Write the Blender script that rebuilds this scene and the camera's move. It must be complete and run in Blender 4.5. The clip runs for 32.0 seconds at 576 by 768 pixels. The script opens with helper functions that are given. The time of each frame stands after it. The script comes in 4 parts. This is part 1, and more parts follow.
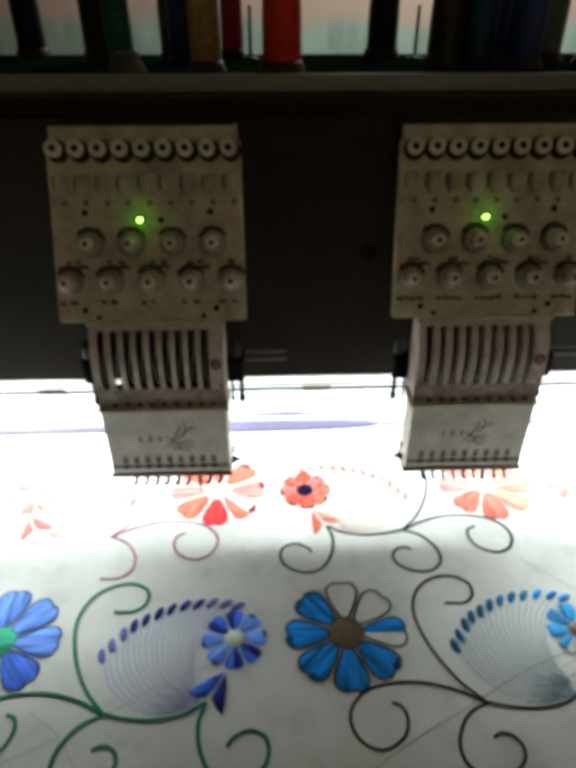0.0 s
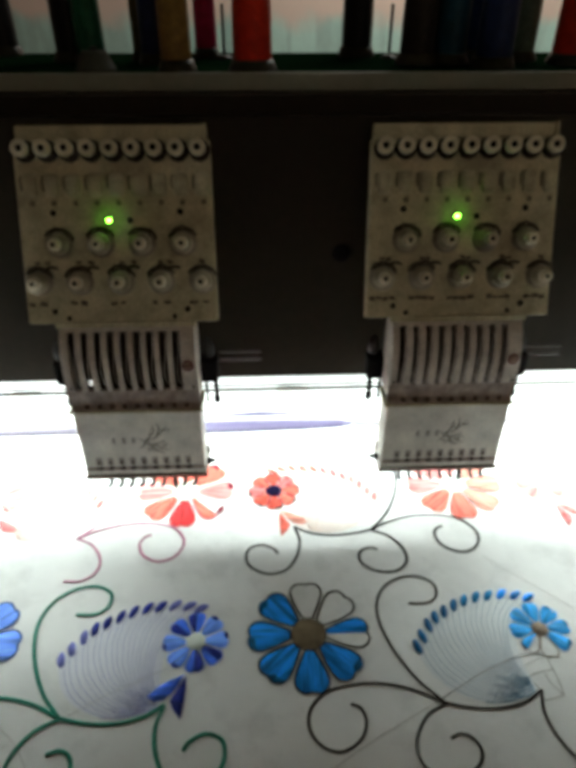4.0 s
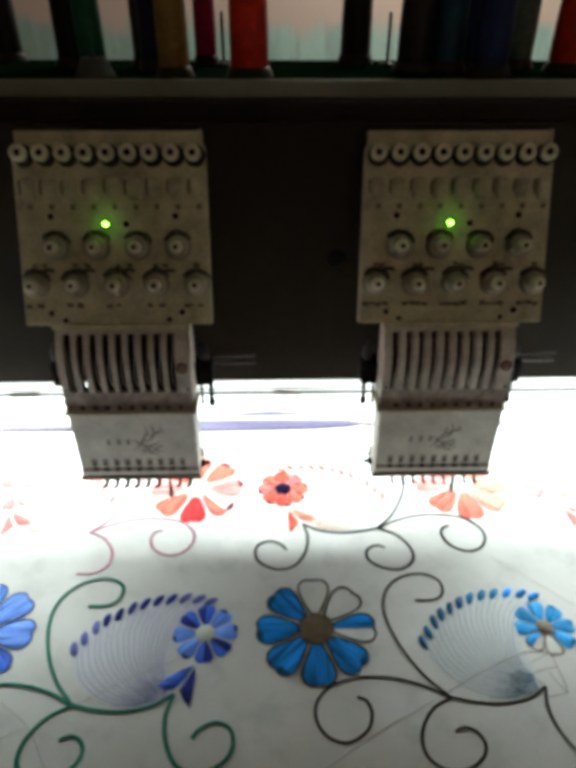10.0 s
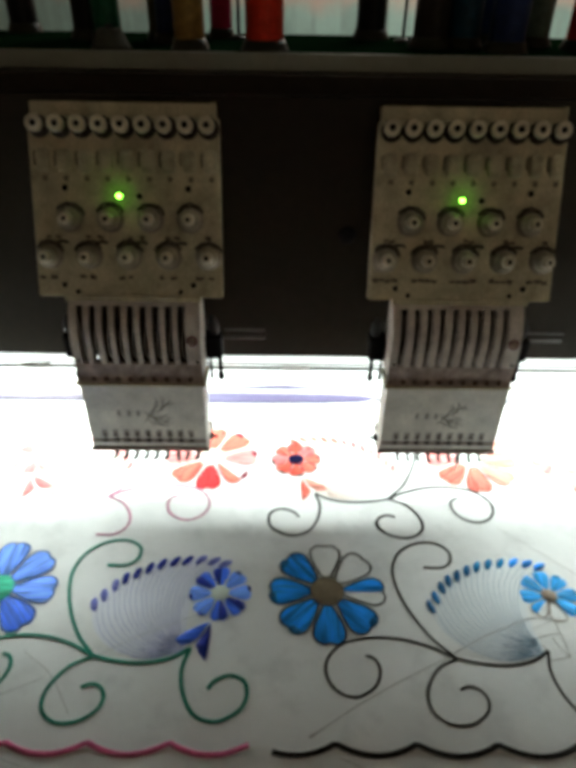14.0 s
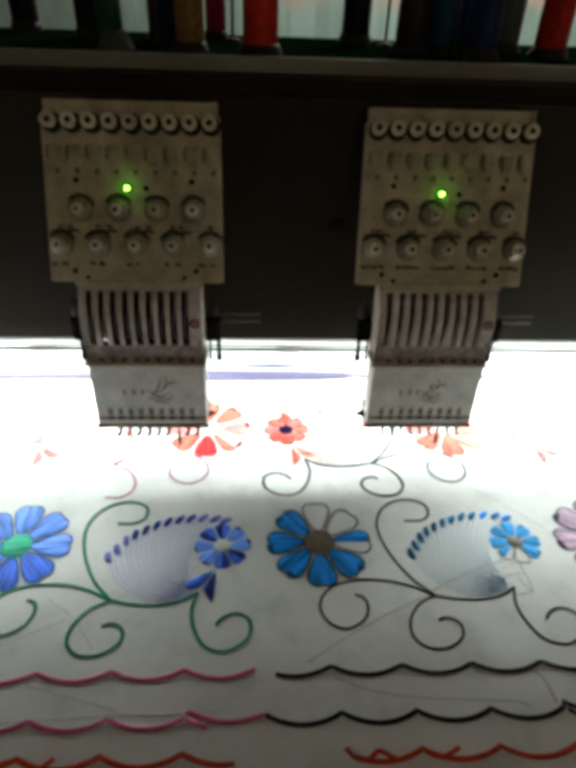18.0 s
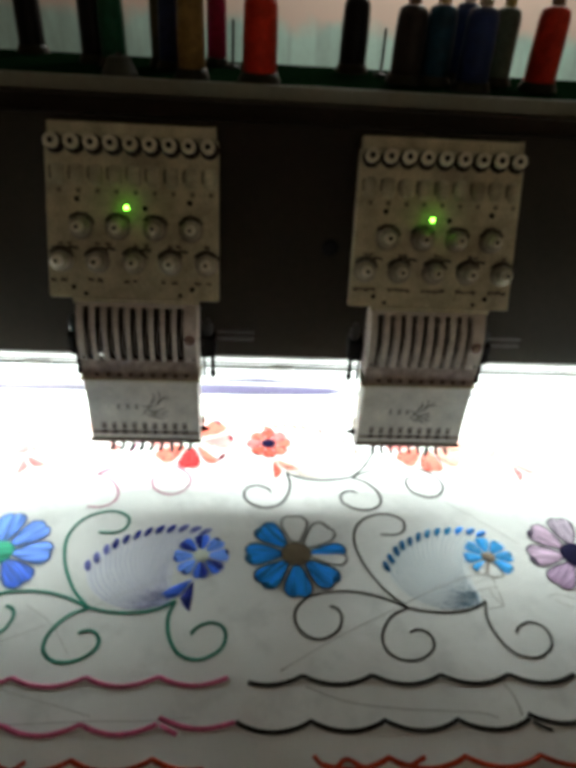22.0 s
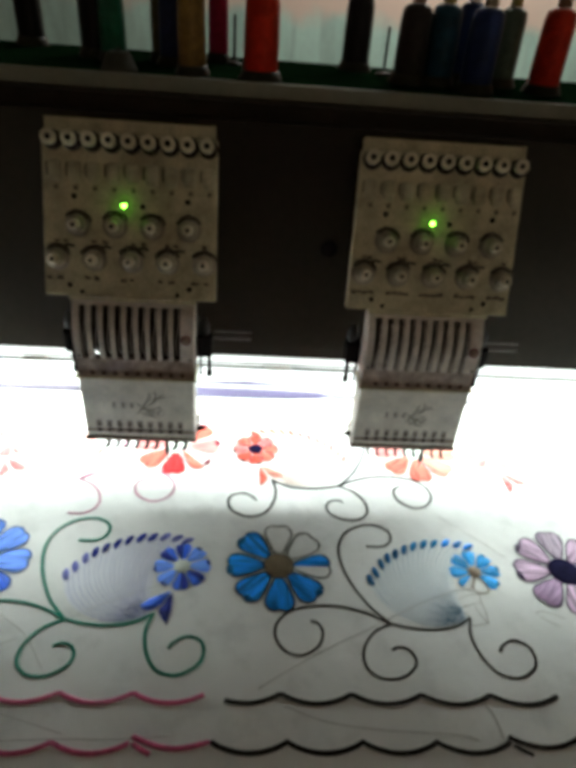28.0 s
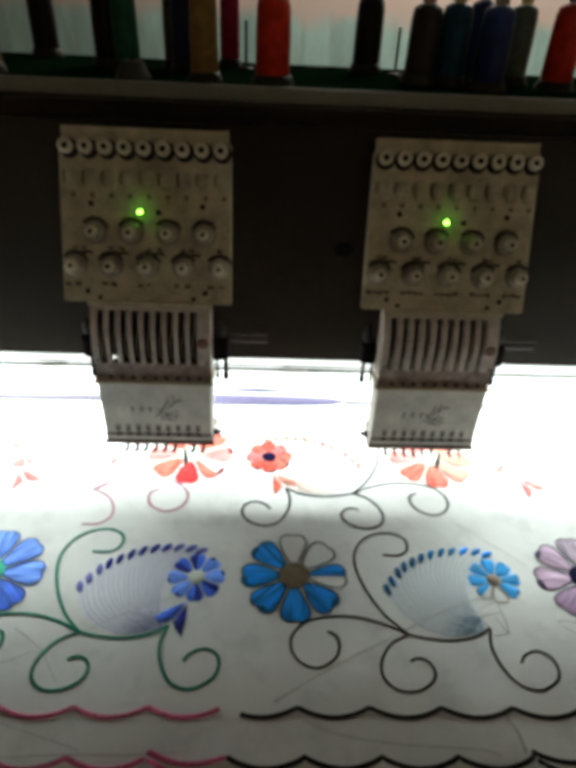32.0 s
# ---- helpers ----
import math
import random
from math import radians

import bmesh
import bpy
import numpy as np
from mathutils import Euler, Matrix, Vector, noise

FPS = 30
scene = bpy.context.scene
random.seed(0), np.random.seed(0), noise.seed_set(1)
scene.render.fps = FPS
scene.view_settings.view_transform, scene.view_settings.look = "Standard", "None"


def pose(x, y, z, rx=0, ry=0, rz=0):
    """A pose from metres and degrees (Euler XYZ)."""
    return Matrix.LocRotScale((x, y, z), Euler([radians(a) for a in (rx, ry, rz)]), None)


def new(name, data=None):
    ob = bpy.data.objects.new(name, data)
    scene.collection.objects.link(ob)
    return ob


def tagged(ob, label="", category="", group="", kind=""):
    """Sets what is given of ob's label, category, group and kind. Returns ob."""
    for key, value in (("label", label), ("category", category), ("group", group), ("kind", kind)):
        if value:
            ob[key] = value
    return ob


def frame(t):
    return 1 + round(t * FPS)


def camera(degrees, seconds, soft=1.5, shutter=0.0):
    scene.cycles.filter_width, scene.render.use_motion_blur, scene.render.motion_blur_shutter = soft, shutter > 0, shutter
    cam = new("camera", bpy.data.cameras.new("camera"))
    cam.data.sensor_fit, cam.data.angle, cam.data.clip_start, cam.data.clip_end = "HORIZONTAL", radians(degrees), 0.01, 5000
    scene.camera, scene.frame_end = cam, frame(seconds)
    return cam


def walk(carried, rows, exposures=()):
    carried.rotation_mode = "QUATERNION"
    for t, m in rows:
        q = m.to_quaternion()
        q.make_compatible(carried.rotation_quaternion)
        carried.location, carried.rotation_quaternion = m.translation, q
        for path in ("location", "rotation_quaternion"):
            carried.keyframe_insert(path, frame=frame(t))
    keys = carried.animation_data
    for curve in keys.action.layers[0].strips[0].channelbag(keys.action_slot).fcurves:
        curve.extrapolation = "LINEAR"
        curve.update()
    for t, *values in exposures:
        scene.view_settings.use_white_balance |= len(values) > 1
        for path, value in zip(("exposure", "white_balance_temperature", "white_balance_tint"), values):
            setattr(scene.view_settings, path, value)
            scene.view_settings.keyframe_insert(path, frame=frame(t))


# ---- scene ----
cam = camera(51.61, 32.0, soft=6.5)
TABLE = 0.85  # height of the cloth over the floor
PITCH = 0.33  # from head to head

# seconds, eye over the cloth (x, y, z), turn, tilt, lean
VIEW = [
    (0, 0.1155, -0.5413, 0.5160, -1.81, -33.77, 0.01), (0.5, 0.1140, -0.5485, 0.5178, -1.65, -33.17, -0.03), (1, 0.1264, -0.5465, 0.5189, -2.49, -33.29, -0.05),
    (1.5, 0.1254, -0.5440, 0.5126, -2.90, -33.25, -0.11), (2, 0.1247, -0.5467, 0.5158, -2.88, -33.47, 0.14), (2.5, 0.1265, -0.5445, 0.5177, -2.93, -33.48, 0.09),
    (3, 0.1283, -0.5418, 0.5170, -2.78, -33.71, 0.15), (3.5, 0.1339, -0.5401, 0.5161, -2.61, -33.87, 0.07), (5.5, 0.1440, -0.5363, 0.5142, -1.98, -33.81, 0.43),
    (6, 0.1475, -0.5418, 0.5119, -2.44, -34.13, 0.76), (6.5, 0.1475, -0.5441, 0.5135, -2.27, -33.75, 0.34), (7, 0.1576, -0.5393, 0.5142, -1.97, -33.77, -0.01),
    (7.5, 0.1529, -0.5386, 0.5147, -1.83, -33.94, -0.07), (8, 0.1495, -0.5441, 0.5170, -1.75, -33.59, 0.49), (8.5, 0.1513, -0.5411, 0.5179, -2.02, -33.54, 0.44),
    (9, 0.1559, -0.5371, 0.5163, -2.27, -33.76, 0.22), (9.5, 0.1536, -0.5407, 0.5168, -1.94, -33.64, 0.31), (10, 0.1532, -0.5433, 0.5171, -1.46, -33.39, 0.25),
    (10.5, 0.1595, -0.5411, 0.5167, -1.95, -33.60, 0.34), (11, 0.1609, -0.5406, 0.5143, -1.87, -33.65, 0.12), (11.5, 0.1586, -0.5391, 0.5131, -1.82, -34.39, 0.52),
    (12, 0.1615, -0.5425, 0.5138, -1.44, -34.13, -0.19), (12.5, 0.1584, -0.5444, 0.5130, -1.77, -33.88, 0.27), (13, 0.1536, -0.5465, 0.5112, -1.60, -34.46, 0.50),
    (13.5, 0.1526, -0.5495, 0.5098, -1.69, -34.30, 1.14), (14, 0.1525, -0.5545, 0.5136, -0.58, -34.97, 0.95), (14.5, 0.1299, -0.5657, 0.5280, -5.04, -34.31, 3.34),
    (16.5, 0.1215, -0.5986, 0.5257, -4.82, -37.17, 2.17), (17, 0.1191, -0.6009, 0.5228, -4.63, -37.62, 2.76), (17.5, 0.1212, -0.6049, 0.5280, -4.22, -36.13, 2.67),
    (18, 0.1262, -0.6069, 0.5299, -3.82, -35.52, 2.34), (18.5, 0.1256, -0.6050, 0.5312, -4.11, -35.62, 2.60), (19, 0.1285, -0.6083, 0.5324, -3.95, -35.60, 2.57),
    (19.5, 0.1279, -0.6118, 0.5292, -4.09, -35.39, 2.60), (20, 0.1298, -0.6112, 0.5303, -3.95, -35.56, 2.55), (20.5, 0.1306, -0.6107, 0.5303, -4.13, -35.62, 2.70),
    (21, 0.1266, -0.6056, 0.5351, -4.67, -35.80, 3.50), (21.5, 0.1272, -0.6071, 0.5439, -4.42, -34.53, 4.19), (22, 0.1293, -0.6166, 0.5381, -4.27, -33.89, 3.71),
    (22.5, 0.1292, -0.6211, 0.5383, -3.87, -35.24, 4.22), (23, 0.1243, -0.6029, 0.5358, -3.35, -36.60, 3.76), (23.5, 0.1198, -0.6037, 0.5448, -3.91, -35.12, 4.35),
    (24, 0.1275, -0.6088, 0.5465, -5.11, -34.43, 4.18), (24.5, 0.1227, -0.6140, 0.5507, -4.07, -33.41, 3.96), (25, 0.1227, -0.6045, 0.5452, -4.89, -34.46, 3.75),
    (25.5, 0.1238, -0.6112, 0.5445, -4.21, -34.36, 3.94), (27.5, 0.1274, -0.6101, 0.5466, -4.60, -34.36, 4.93), (28, 0.1322, -0.6077, 0.5468, -4.47, -34.73, 4.81),
    (28.5, 0.1295, -0.6098, 0.5475, -4.72, -34.42, 5.11), (29, 0.1270, -0.6118, 0.5514, -4.62, -34.40, 4.94), (29.5, 0.1232, -0.6159, 0.5517, -3.45, -33.58, 4.46),
    (30, 0.1234, -0.6114, 0.5520, -3.33, -34.37, 4.14), (30.5, 0.1279, -0.6100, 0.5480, -2.76, -34.37, 3.38), (31, 0.1292, -0.6093, 0.5484, -2.99, -34.50, 3.31),
    (31.5, 0.1300, -0.6099, 0.5484, -2.95, -34.62, 3.12), (32, 0.1299, -0.6113, 0.5462, -2.74, -34.47, 2.92),
]

walk(cam, [(t, pose(x, y, z + TABLE, 90 + tilt, 0, turn) @ pose(0, 0, 0, 0, 0, lean)) for t, x, y, z, turn, tilt, lean in VIEW])
# how the sewing frame carries the cloth under the needles: seconds, x, y
DRIFT = [
    (0, -0.0017, -0.0171), (0.5, -0.0029, -0.0202), (1, -0.0052, -0.0183), (1.5, -0.0057, -0.0222), (2, -0.0084, -0.0206), (2.5, -0.0080, -0.0239),
    (3, -0.0130, -0.0192), (3.5, -0.0127, -0.0171), (5.5, -0.0061, -0.0154), (6, -0.0041, -0.0148), (6.5, -0.0032, -0.0137), (7, -0.0016, -0.0131),
    (7.5, -0.0000, -0.0137), (8, 0.0009, -0.0119), (8.5, 0.0031, -0.0116), (9, 0.0036, -0.0090), (9.5, 0.0063, -0.0110), (10, 0.0065, -0.0075),
    (10.5, 0.0096, -0.0088), (11, 0.0089, -0.0056), (11.5, 0.0120, -0.0065), (12, 0.0119, -0.0038), (12.5, 0.0145, -0.0029), (13, 0.0133, -0.0014),
    (13.5, 0.0162, -0.0012), (14, 0.0150, 0.0007), (14.5, 0.0170, 0.0028), (16.5, 0.0154, 0.0098), (17, 0.0163, 0.0120), (17.5, 0.0127, 0.0112),
    (18, 0.0132, 0.0136), (18.5, 0.0079, 0.0122), (19, 0.0102, 0.0161), (19.5, 0.0079, 0.0154), (20, 0.0088, 0.0195), (20.5, 0.0056, 0.0176),
    (21, 0.0049, 0.0200), (21.5, 0.0034, 0.0180), (22, 0.0010, 0.0200), (22.5, 0.0014, 0.0177), (23, -0.0014, 0.0175), (23.5, -0.0026, 0.0179),
    (24, -0.0043, 0.0164), (24.5, -0.0055, 0.0162), (25, -0.0061, 0.0133), (25.5, -0.0066, 0.0138), (27.5, -0.0106, 0.0081), (28, -0.0112, 0.0061),
    (28.5, -0.0138, 0.0055), (29, -0.0143, 0.0028), (29.5, -0.0153, 0.0018), (30, -0.0147, 0.0002), (30.5, -0.0176, 0.0000), (31, -0.0155, -0.0029),
    (31.5, -0.0187, -0.0038), (32, -0.0164, -0.0059),
]


# ---- light ----
world = bpy.data.worlds.new("world")
scene.world = world
world.use_nodes = True
world.node_tree.nodes["Background"].inputs[0].default_value = (0.5, 0.5, 0.5, 1)
world.node_tree.nodes["Background"].inputs[1].default_value = 0.06
scene.view_settings.exposure = 0.0


def area(name, m, size, size_y, power, colour):
    lamp = bpy.data.lights.new(name, "AREA")
    lamp.shape, lamp.size, lamp.size_y = "RECTANGLE", size, size_y
    lamp.energy, lamp.color = power, colour
    ob = new(name, lamp)
    ob.matrix_world = m
    return ob


tube_light = area("under_beam_tube_light", pose(0.165, 0.112, TABLE + 0.1487), 2.6, 0.007, 8.2, (0.88, 1.0, 0.95))
# unseen tubes, set apart so that the middle of the cloth stays dimmer
for tube_x in (-0.685, 1.015):
    area("rear_tube_light", pose(tube_x, 0.232, TABLE + 0.1755, -90, 0, 0), 1.2, 0.031, 13.2, (0.88, 1.0, 0.95))
room_light = area("rear_ceiling_tube_light", pose(1.05, 1.95, 2.61), 1.2, 0.06, 25, (0.98, 1.0, 0.93))
# warm fill added from the front to brighten cones and heads
front_light = area("front_fill_light", pose(1.4, -2.71, 1.95, 90, 0, 0), 1.2, 0.06, 2.1, (1.0, 0.76, 0.44))


# ---- materials ----
def material(name, colour, rough=0.5, metal=0.0, grain=0.0, scale=200.0, stain=0.0, stain_scale=6.0, bump=0.0, vary=0.0, glow=0.0, spec=0.5):
    """Principled paint with fine grain, broad stains and relief, all procedural."""
    m = bpy.data.materials.new(name)
    m.use_nodes = True
    nt = m.node_tree
    b = nt.nodes["Principled BSDF"]
    b.inputs["Base Color"].default_value = (*colour, 1)
    b.inputs["Roughness"].default_value = rough
    b.inputs["Metallic"].default_value = metal
    b.inputs["Specular IOR Level"].default_value = spec
    if glow:
        b.inputs["Emission Color"].default_value = (*colour, 1)
        b.inputs["Emission Strength"].default_value = glow
    tc = nt.nodes.new("ShaderNodeTexCoord")
    last = None

    def noise_of(s, detail):
        n = nt.nodes.new("ShaderNodeTexNoise")
        n.inputs["Scale"].default_value = s
        n.inputs["Detail"].default_value = detail
        nt.links.new(tc.outputs["Object"], n.inputs["Vector"])
        return n.outputs["Fac"]

    def mixed(fac, amount, low):
        nonlocal last
        mp = nt.nodes.new("ShaderNodeMapRange")
        mp.inputs[1].default_value, mp.inputs[2].default_value = 0.3, 0.72
        mp.inputs[3].default_value, mp.inputs[4].default_value = low, 1.0
        nt.links.new(fac, mp.inputs[0])
        mx = nt.nodes.new("ShaderNodeMix")
        mx.data_type, mx.blend_type = "RGBA", "MULTIPLY"
        mx.inputs[0].default_value = amount
        if last is None:
            mx.inputs[6].default_value = (*colour, 1)
        else:
            nt.links.new(last, mx.inputs[6])
        nt.links.new(mp.outputs[0], mx.inputs[7])
        last = mx.outputs[2]

    if grain:
        mixed(noise_of(scale, 4), grain, 0.25)
    if stain:
        mixed(noise_of(stain_scale, 5), stain, 0.2)
    if vary:
        oi = nt.nodes.new("ShaderNodeObjectInfo")
        mixed(oi.outputs["Random"], vary, 0.3)
    if last is not None:
        nt.links.new(last, b.inputs["Base Color"])
    if bump:
        bp = nt.nodes.new("ShaderNodeBump")
        bp.inputs["Strength"].default_value = bump
        bp.inputs["Distance"].default_value = 0.001
        nt.links.new(noise_of(scale * 1.5, 3), bp.inputs["Height"])
        nt.links.new(bp.outputs[0], b.inputs["Normal"])
    return m


def woven(name, colour):
    """White cotton with a plain weave and soft creases."""
    m = material(name, colour, 0.85, 0, 0.12, 900, 0.20, 9, 0.0, spec=0.1)
    nt = m.node_tree
    b = nt.nodes["Principled BSDF"]
    tc = nt.nodes.new("ShaderNodeTexCoord")
    w1, w2 = nt.nodes.new("ShaderNodeTexWave"), nt.nodes.new("ShaderNodeTexWave")
    w1.bands_direction, w2.bands_direction = "X", "Y"
    add = nt.nodes.new("ShaderNodeMath")
    for n, w in enumerate((w1, w2)):
        w.inputs["Scale"].default_value = 260
        nt.links.new(tc.outputs["Object"], w.inputs["Vector"])
        nt.links.new(w.outputs["Fac"], add.inputs[n])
    bp = nt.nodes.new("ShaderNodeBump")
    bp.inputs["Strength"].default_value, bp.inputs["Distance"].default_value = 0.07, 0.0004
    nt.links.new(add.outputs[0], bp.inputs["Height"])
    crease, soft_bump = nt.nodes.new("ShaderNodeTexNoise"), nt.nodes.new("ShaderNodeBump")
    crease.inputs["Scale"].default_value, crease.inputs["Detail"].default_value = 9, 4
    soft_bump.inputs["Strength"].default_value, soft_bump.inputs["Distance"].default_value = 0.5, 0.007
    nt.links.new(tc.outputs["Object"], crease.inputs["Vector"])
    nt.links.new(crease.outputs["Fac"], soft_bump.inputs["Height"])
    nt.links.new(soft_bump.outputs[0], bp.inputs["Normal"])
    # faint handling smudges in patches
    smudge, ramp, mx = nt.nodes.new("ShaderNodeTexNoise"), nt.nodes.new("ShaderNodeMapRange"), nt.nodes.new("ShaderNodeMix")
    smudge.inputs["Scale"].default_value, smudge.inputs["Detail"].default_value = 24, 7
    smudge.inputs["Roughness"].default_value = 0.65
    ramp.inputs[1].default_value, ramp.inputs[2].default_value = 0.52, 0.74
    ramp.inputs[3].default_value, ramp.inputs[4].default_value = 1.0, 0.80
    mx.data_type, mx.blend_type = "RGBA", "MULTIPLY"
    mx.inputs[0].default_value = 1.0
    nt.links.new(tc.outputs["Object"], smudge.inputs["Vector"])
    nt.links.new(smudge.outputs["Fac"], ramp.inputs[0])
    nt.links.new(b.inputs["Base Color"].links[0].from_socket, mx.inputs[6])
    nt.links.new(ramp.outputs[0], mx.inputs[7])
    nt.links.new(mx.outputs[2], b.inputs["Base Color"])
    nt.links.new(bp.outputs[0], b.inputs["Normal"])
    return m


def thread(name, colour, sheen=0.6, direction="X", scale=330, spec=0.12):
    """Satin stitches: glossy thread in fine parallel ridges."""
    m = material(name, colour, sheen, 0, 0.4, 500, 0.55, 90, 0, spec=spec)
    nt = m.node_tree
    b = nt.nodes["Principled BSDF"]
    tc, w, bp = nt.nodes.new("ShaderNodeTexCoord"), nt.nodes.new("ShaderNodeTexWave"), nt.nodes.new("ShaderNodeBump")
    w.bands_direction = direction
    w.inputs["Scale"].default_value, w.inputs["Distortion"].default_value = scale, 1.5
    bp.inputs["Strength"].default_value, bp.inputs["Distance"].default_value = 0.22, 0.0006
    nt.links.new(tc.outputs["Object"], w.inputs["Vector"])
    nt.links.new(w.outputs["Fac"], bp.inputs["Height"])
    nt.links.new(bp.outputs[0], b.inputs["Normal"])
    return m


def satin(name, colour, light=1.5, dark=0.45):
    """Satin stitch in long strands: streaks of lighter and darker thread along the piece."""
    m = thread(name, colour, 0.6, "Y", 300)
    nt = m.node_tree
    b = nt.nodes["Principled BSDF"]
    tc, mp, n = nt.nodes.new("ShaderNodeTexCoord"), nt.nodes.new("ShaderNodeMapping"), nt.nodes.new("ShaderNodeTexNoise")
    mp.inputs["Scale"].default_value = (28, 260, 28)
    mp.inputs["Rotation"].default_value = (0, 0, 0.25)
    n.inputs["Scale"].default_value, n.inputs["Detail"].default_value = 1.0, 3
    ramp, oi, off = nt.nodes.new("ShaderNodeMapRange"), nt.nodes.new("ShaderNodeObjectInfo"), nt.nodes.new("ShaderNodeVectorMath")
    ramp.inputs[1].default_value, ramp.inputs[2].default_value = 0.32, 0.68
    ramp.inputs[3].default_value, ramp.inputs[4].default_value = dark, light
    off.operation = "ADD"
    nt.links.new(tc.outputs["Object"], off.inputs[0])
    nt.links.new(oi.outputs["Random"], off.inputs[1])
    nt.links.new(off.outputs[0], mp.inputs["Vector"])
    nt.links.new(mp.outputs[0], n.inputs["Vector"])
    nt.links.new(n.outputs["Fac"], ramp.inputs[0])
    mx = nt.nodes.new("ShaderNodeMix")
    mx.data_type, mx.blend_type = "RGBA", "MULTIPLY"
    mx.inputs[0].default_value = 1.0
    mx.inputs[6].default_value = (*colour, 1)
    nt.links.new(ramp.outputs[0], mx.inputs[7])
    nt.links.new(mx.outputs[2], b.inputs["Base Color"])
    return m


def streaked(m, scale, low, amount=0.6):
    """Adds broad upright streaks of wear to a material."""
    nt = m.node_tree
    b = nt.nodes["Principled BSDF"]
    src = b.inputs["Base Color"].links[0].from_socket
    tc, mp, n = nt.nodes.new("ShaderNodeTexCoord"), nt.nodes.new("ShaderNodeMapping"), nt.nodes.new("ShaderNodeTexNoise")
    mp.inputs["Scale"].default_value = scale
    n.inputs["Scale"].default_value, n.inputs["Detail"].default_value = 1.0, 2
    ramp, mx = nt.nodes.new("ShaderNodeMapRange"), nt.nodes.new("ShaderNodeMix")
    ramp.inputs[1].default_value, ramp.inputs[2].default_value = 0.4, 0.6
    ramp.inputs[3].default_value, ramp.inputs[4].default_value = low, 1.0
    mx.data_type, mx.blend_type = "RGBA", "MULTIPLY"
    mx.inputs[0].default_value = amount
    nt.links.new(tc.outputs["Object"], mp.inputs["Vector"])
    nt.links.new(mp.outputs[0], n.inputs["Vector"])
    nt.links.new(n.outputs["Fac"], ramp.inputs[0])
    nt.links.new(src, mx.inputs[6])
    nt.links.new(ramp.outputs[0], mx.inputs[7])
    nt.links.new(mx.outputs[2], b.inputs["Base Color"])
    return m


CREAM = material("aged_cream_paint", (0.70, 0.62, 0.40), 0.55, 0, 0.45, 420, 0.5, 45, 0.25, spec=0.3)
TAB = material("worn_cream_tab_paint", (0.66, 0.60, 0.40), 0.55, 0, 0.4, 420, 0.6, 60, 0.2, spec=0.3)
GUARD_PAINT = material("greyed_cream_guard_paint", (0.82, 0.73, 0.64), 0.5, 0, 0.35, 300, 0.5, 40, 0.2, spec=0.3)
CREAM_DARK = material("grimy_cream_plastic", (0.34, 0.28, 0.20), 0.55, 0, 0.2, 160, 0.4, 30, 0.15)
WHITE_COVER = material("white_cover_paint", (0.89, 0.85, 0.76), 0.5, 0, 0.25, 320, 0.35, 38, 0.12)
KNOB = material("ivory_knob_plastic", (0.76, 0.67, 0.47), 0.45, 0, 0.2, 300, 0.4, 90, 0.08)
DOME = material("grimy_ivory_knob_plastic", (0.50, 0.435, 0.29), 0.55, 0, 0.35, 300, 0.6, 70, 0.15)
SMUDGE = material("dark_oily_grime", (0.085, 0.066, 0.040), 0.7, 0, 0.5, 400, 0.5, 120, 0.2)
SLOT = material("dark_stem_and_slot_shade", (0.045, 0.034, 0.028), 0.9, 0, 0.3, 120, 0.3, 30, 0.1, spec=0.08)
GRIME_SHADE = material("brown_grime_and_shade", (0.27, 0.23, 0.145), 0.7, 0, 0.5, 400, 0.5, 120, 0.2)
HOLE = material("black_hole_rubber", (0.008, 0.007, 0.007), 0.8, spec=0.05)
RED_INK = material("faded_red_print", (0.17, 0.018, 0.022), 0.6, 0, 0.4, 300)
RUSTY = material("rust_brown_metal", (0.16, 0.09, 0.06), 0.6, 0.3, 0.4, 200, 0.5, 40, 0.3)
STEEL = material("worn_steel", (0.45, 0.44, 0.42), 0.3, 1.0, 0.2, 200, 0.3, 30, 0.1)
DARK_STEEL = material("dark_oily_steel", (0.06, 0.06, 0.06), 0.5, 0.7, 0.3, 200, 0.3, 30, 0.1)
BLACK_PAINT = material("black_beam_paint", (0.029, 0.022, 0.014), 0.38, 0, 0.3, 90, 0.5, 5, 0.12, spec=0.12)
GREY_PAINT = material("dark_grey_panel_paint", (0.02, 0.02, 0.021), 0.5, 0, 0.2, 90, 0.3, 6, 0.1)
GREEN_TRAY = material("dark_green_tray_paint", (0.006, 0.022, 0.008), 1.0, 0, 0.3, 90, 0.4, 12, 0.15, spec=0.0)
LIP = material("pale_grey_lip_paint", (0.265, 0.275, 0.215), 0.6, 0, 0.15, 120, 0.3, 8, 0.1)
LED = material("green_led_glow", (0.20, 1.0, 0.05), 0.3, glow=22)
BED = material("grey_table_laminate", (0.55, 0.55, 0.53), 0.4, 0, 0.1, 150, 0.2, 5, 0.05)
# one rail in three tones: lit, washed by glare, and shaded violet
RAIL_LIT = material("lit_rose_rail", (0.19, 0.165, 0.22), 0.5, 0, 0.1, 150, 0.3, 9, 0.05)
RAIL_GLARE = material("glare_washed_rail", (0.36, 0.33, 0.37), 0.5, 0, 0.1, 150, 0.3, 9, 0.05)
RAIL_SHADED = material("shaded_violet_rail", (0.125, 0.105, 0.21), 0.45, 0, 0.1, 150, 0.3, 9, 0.05)
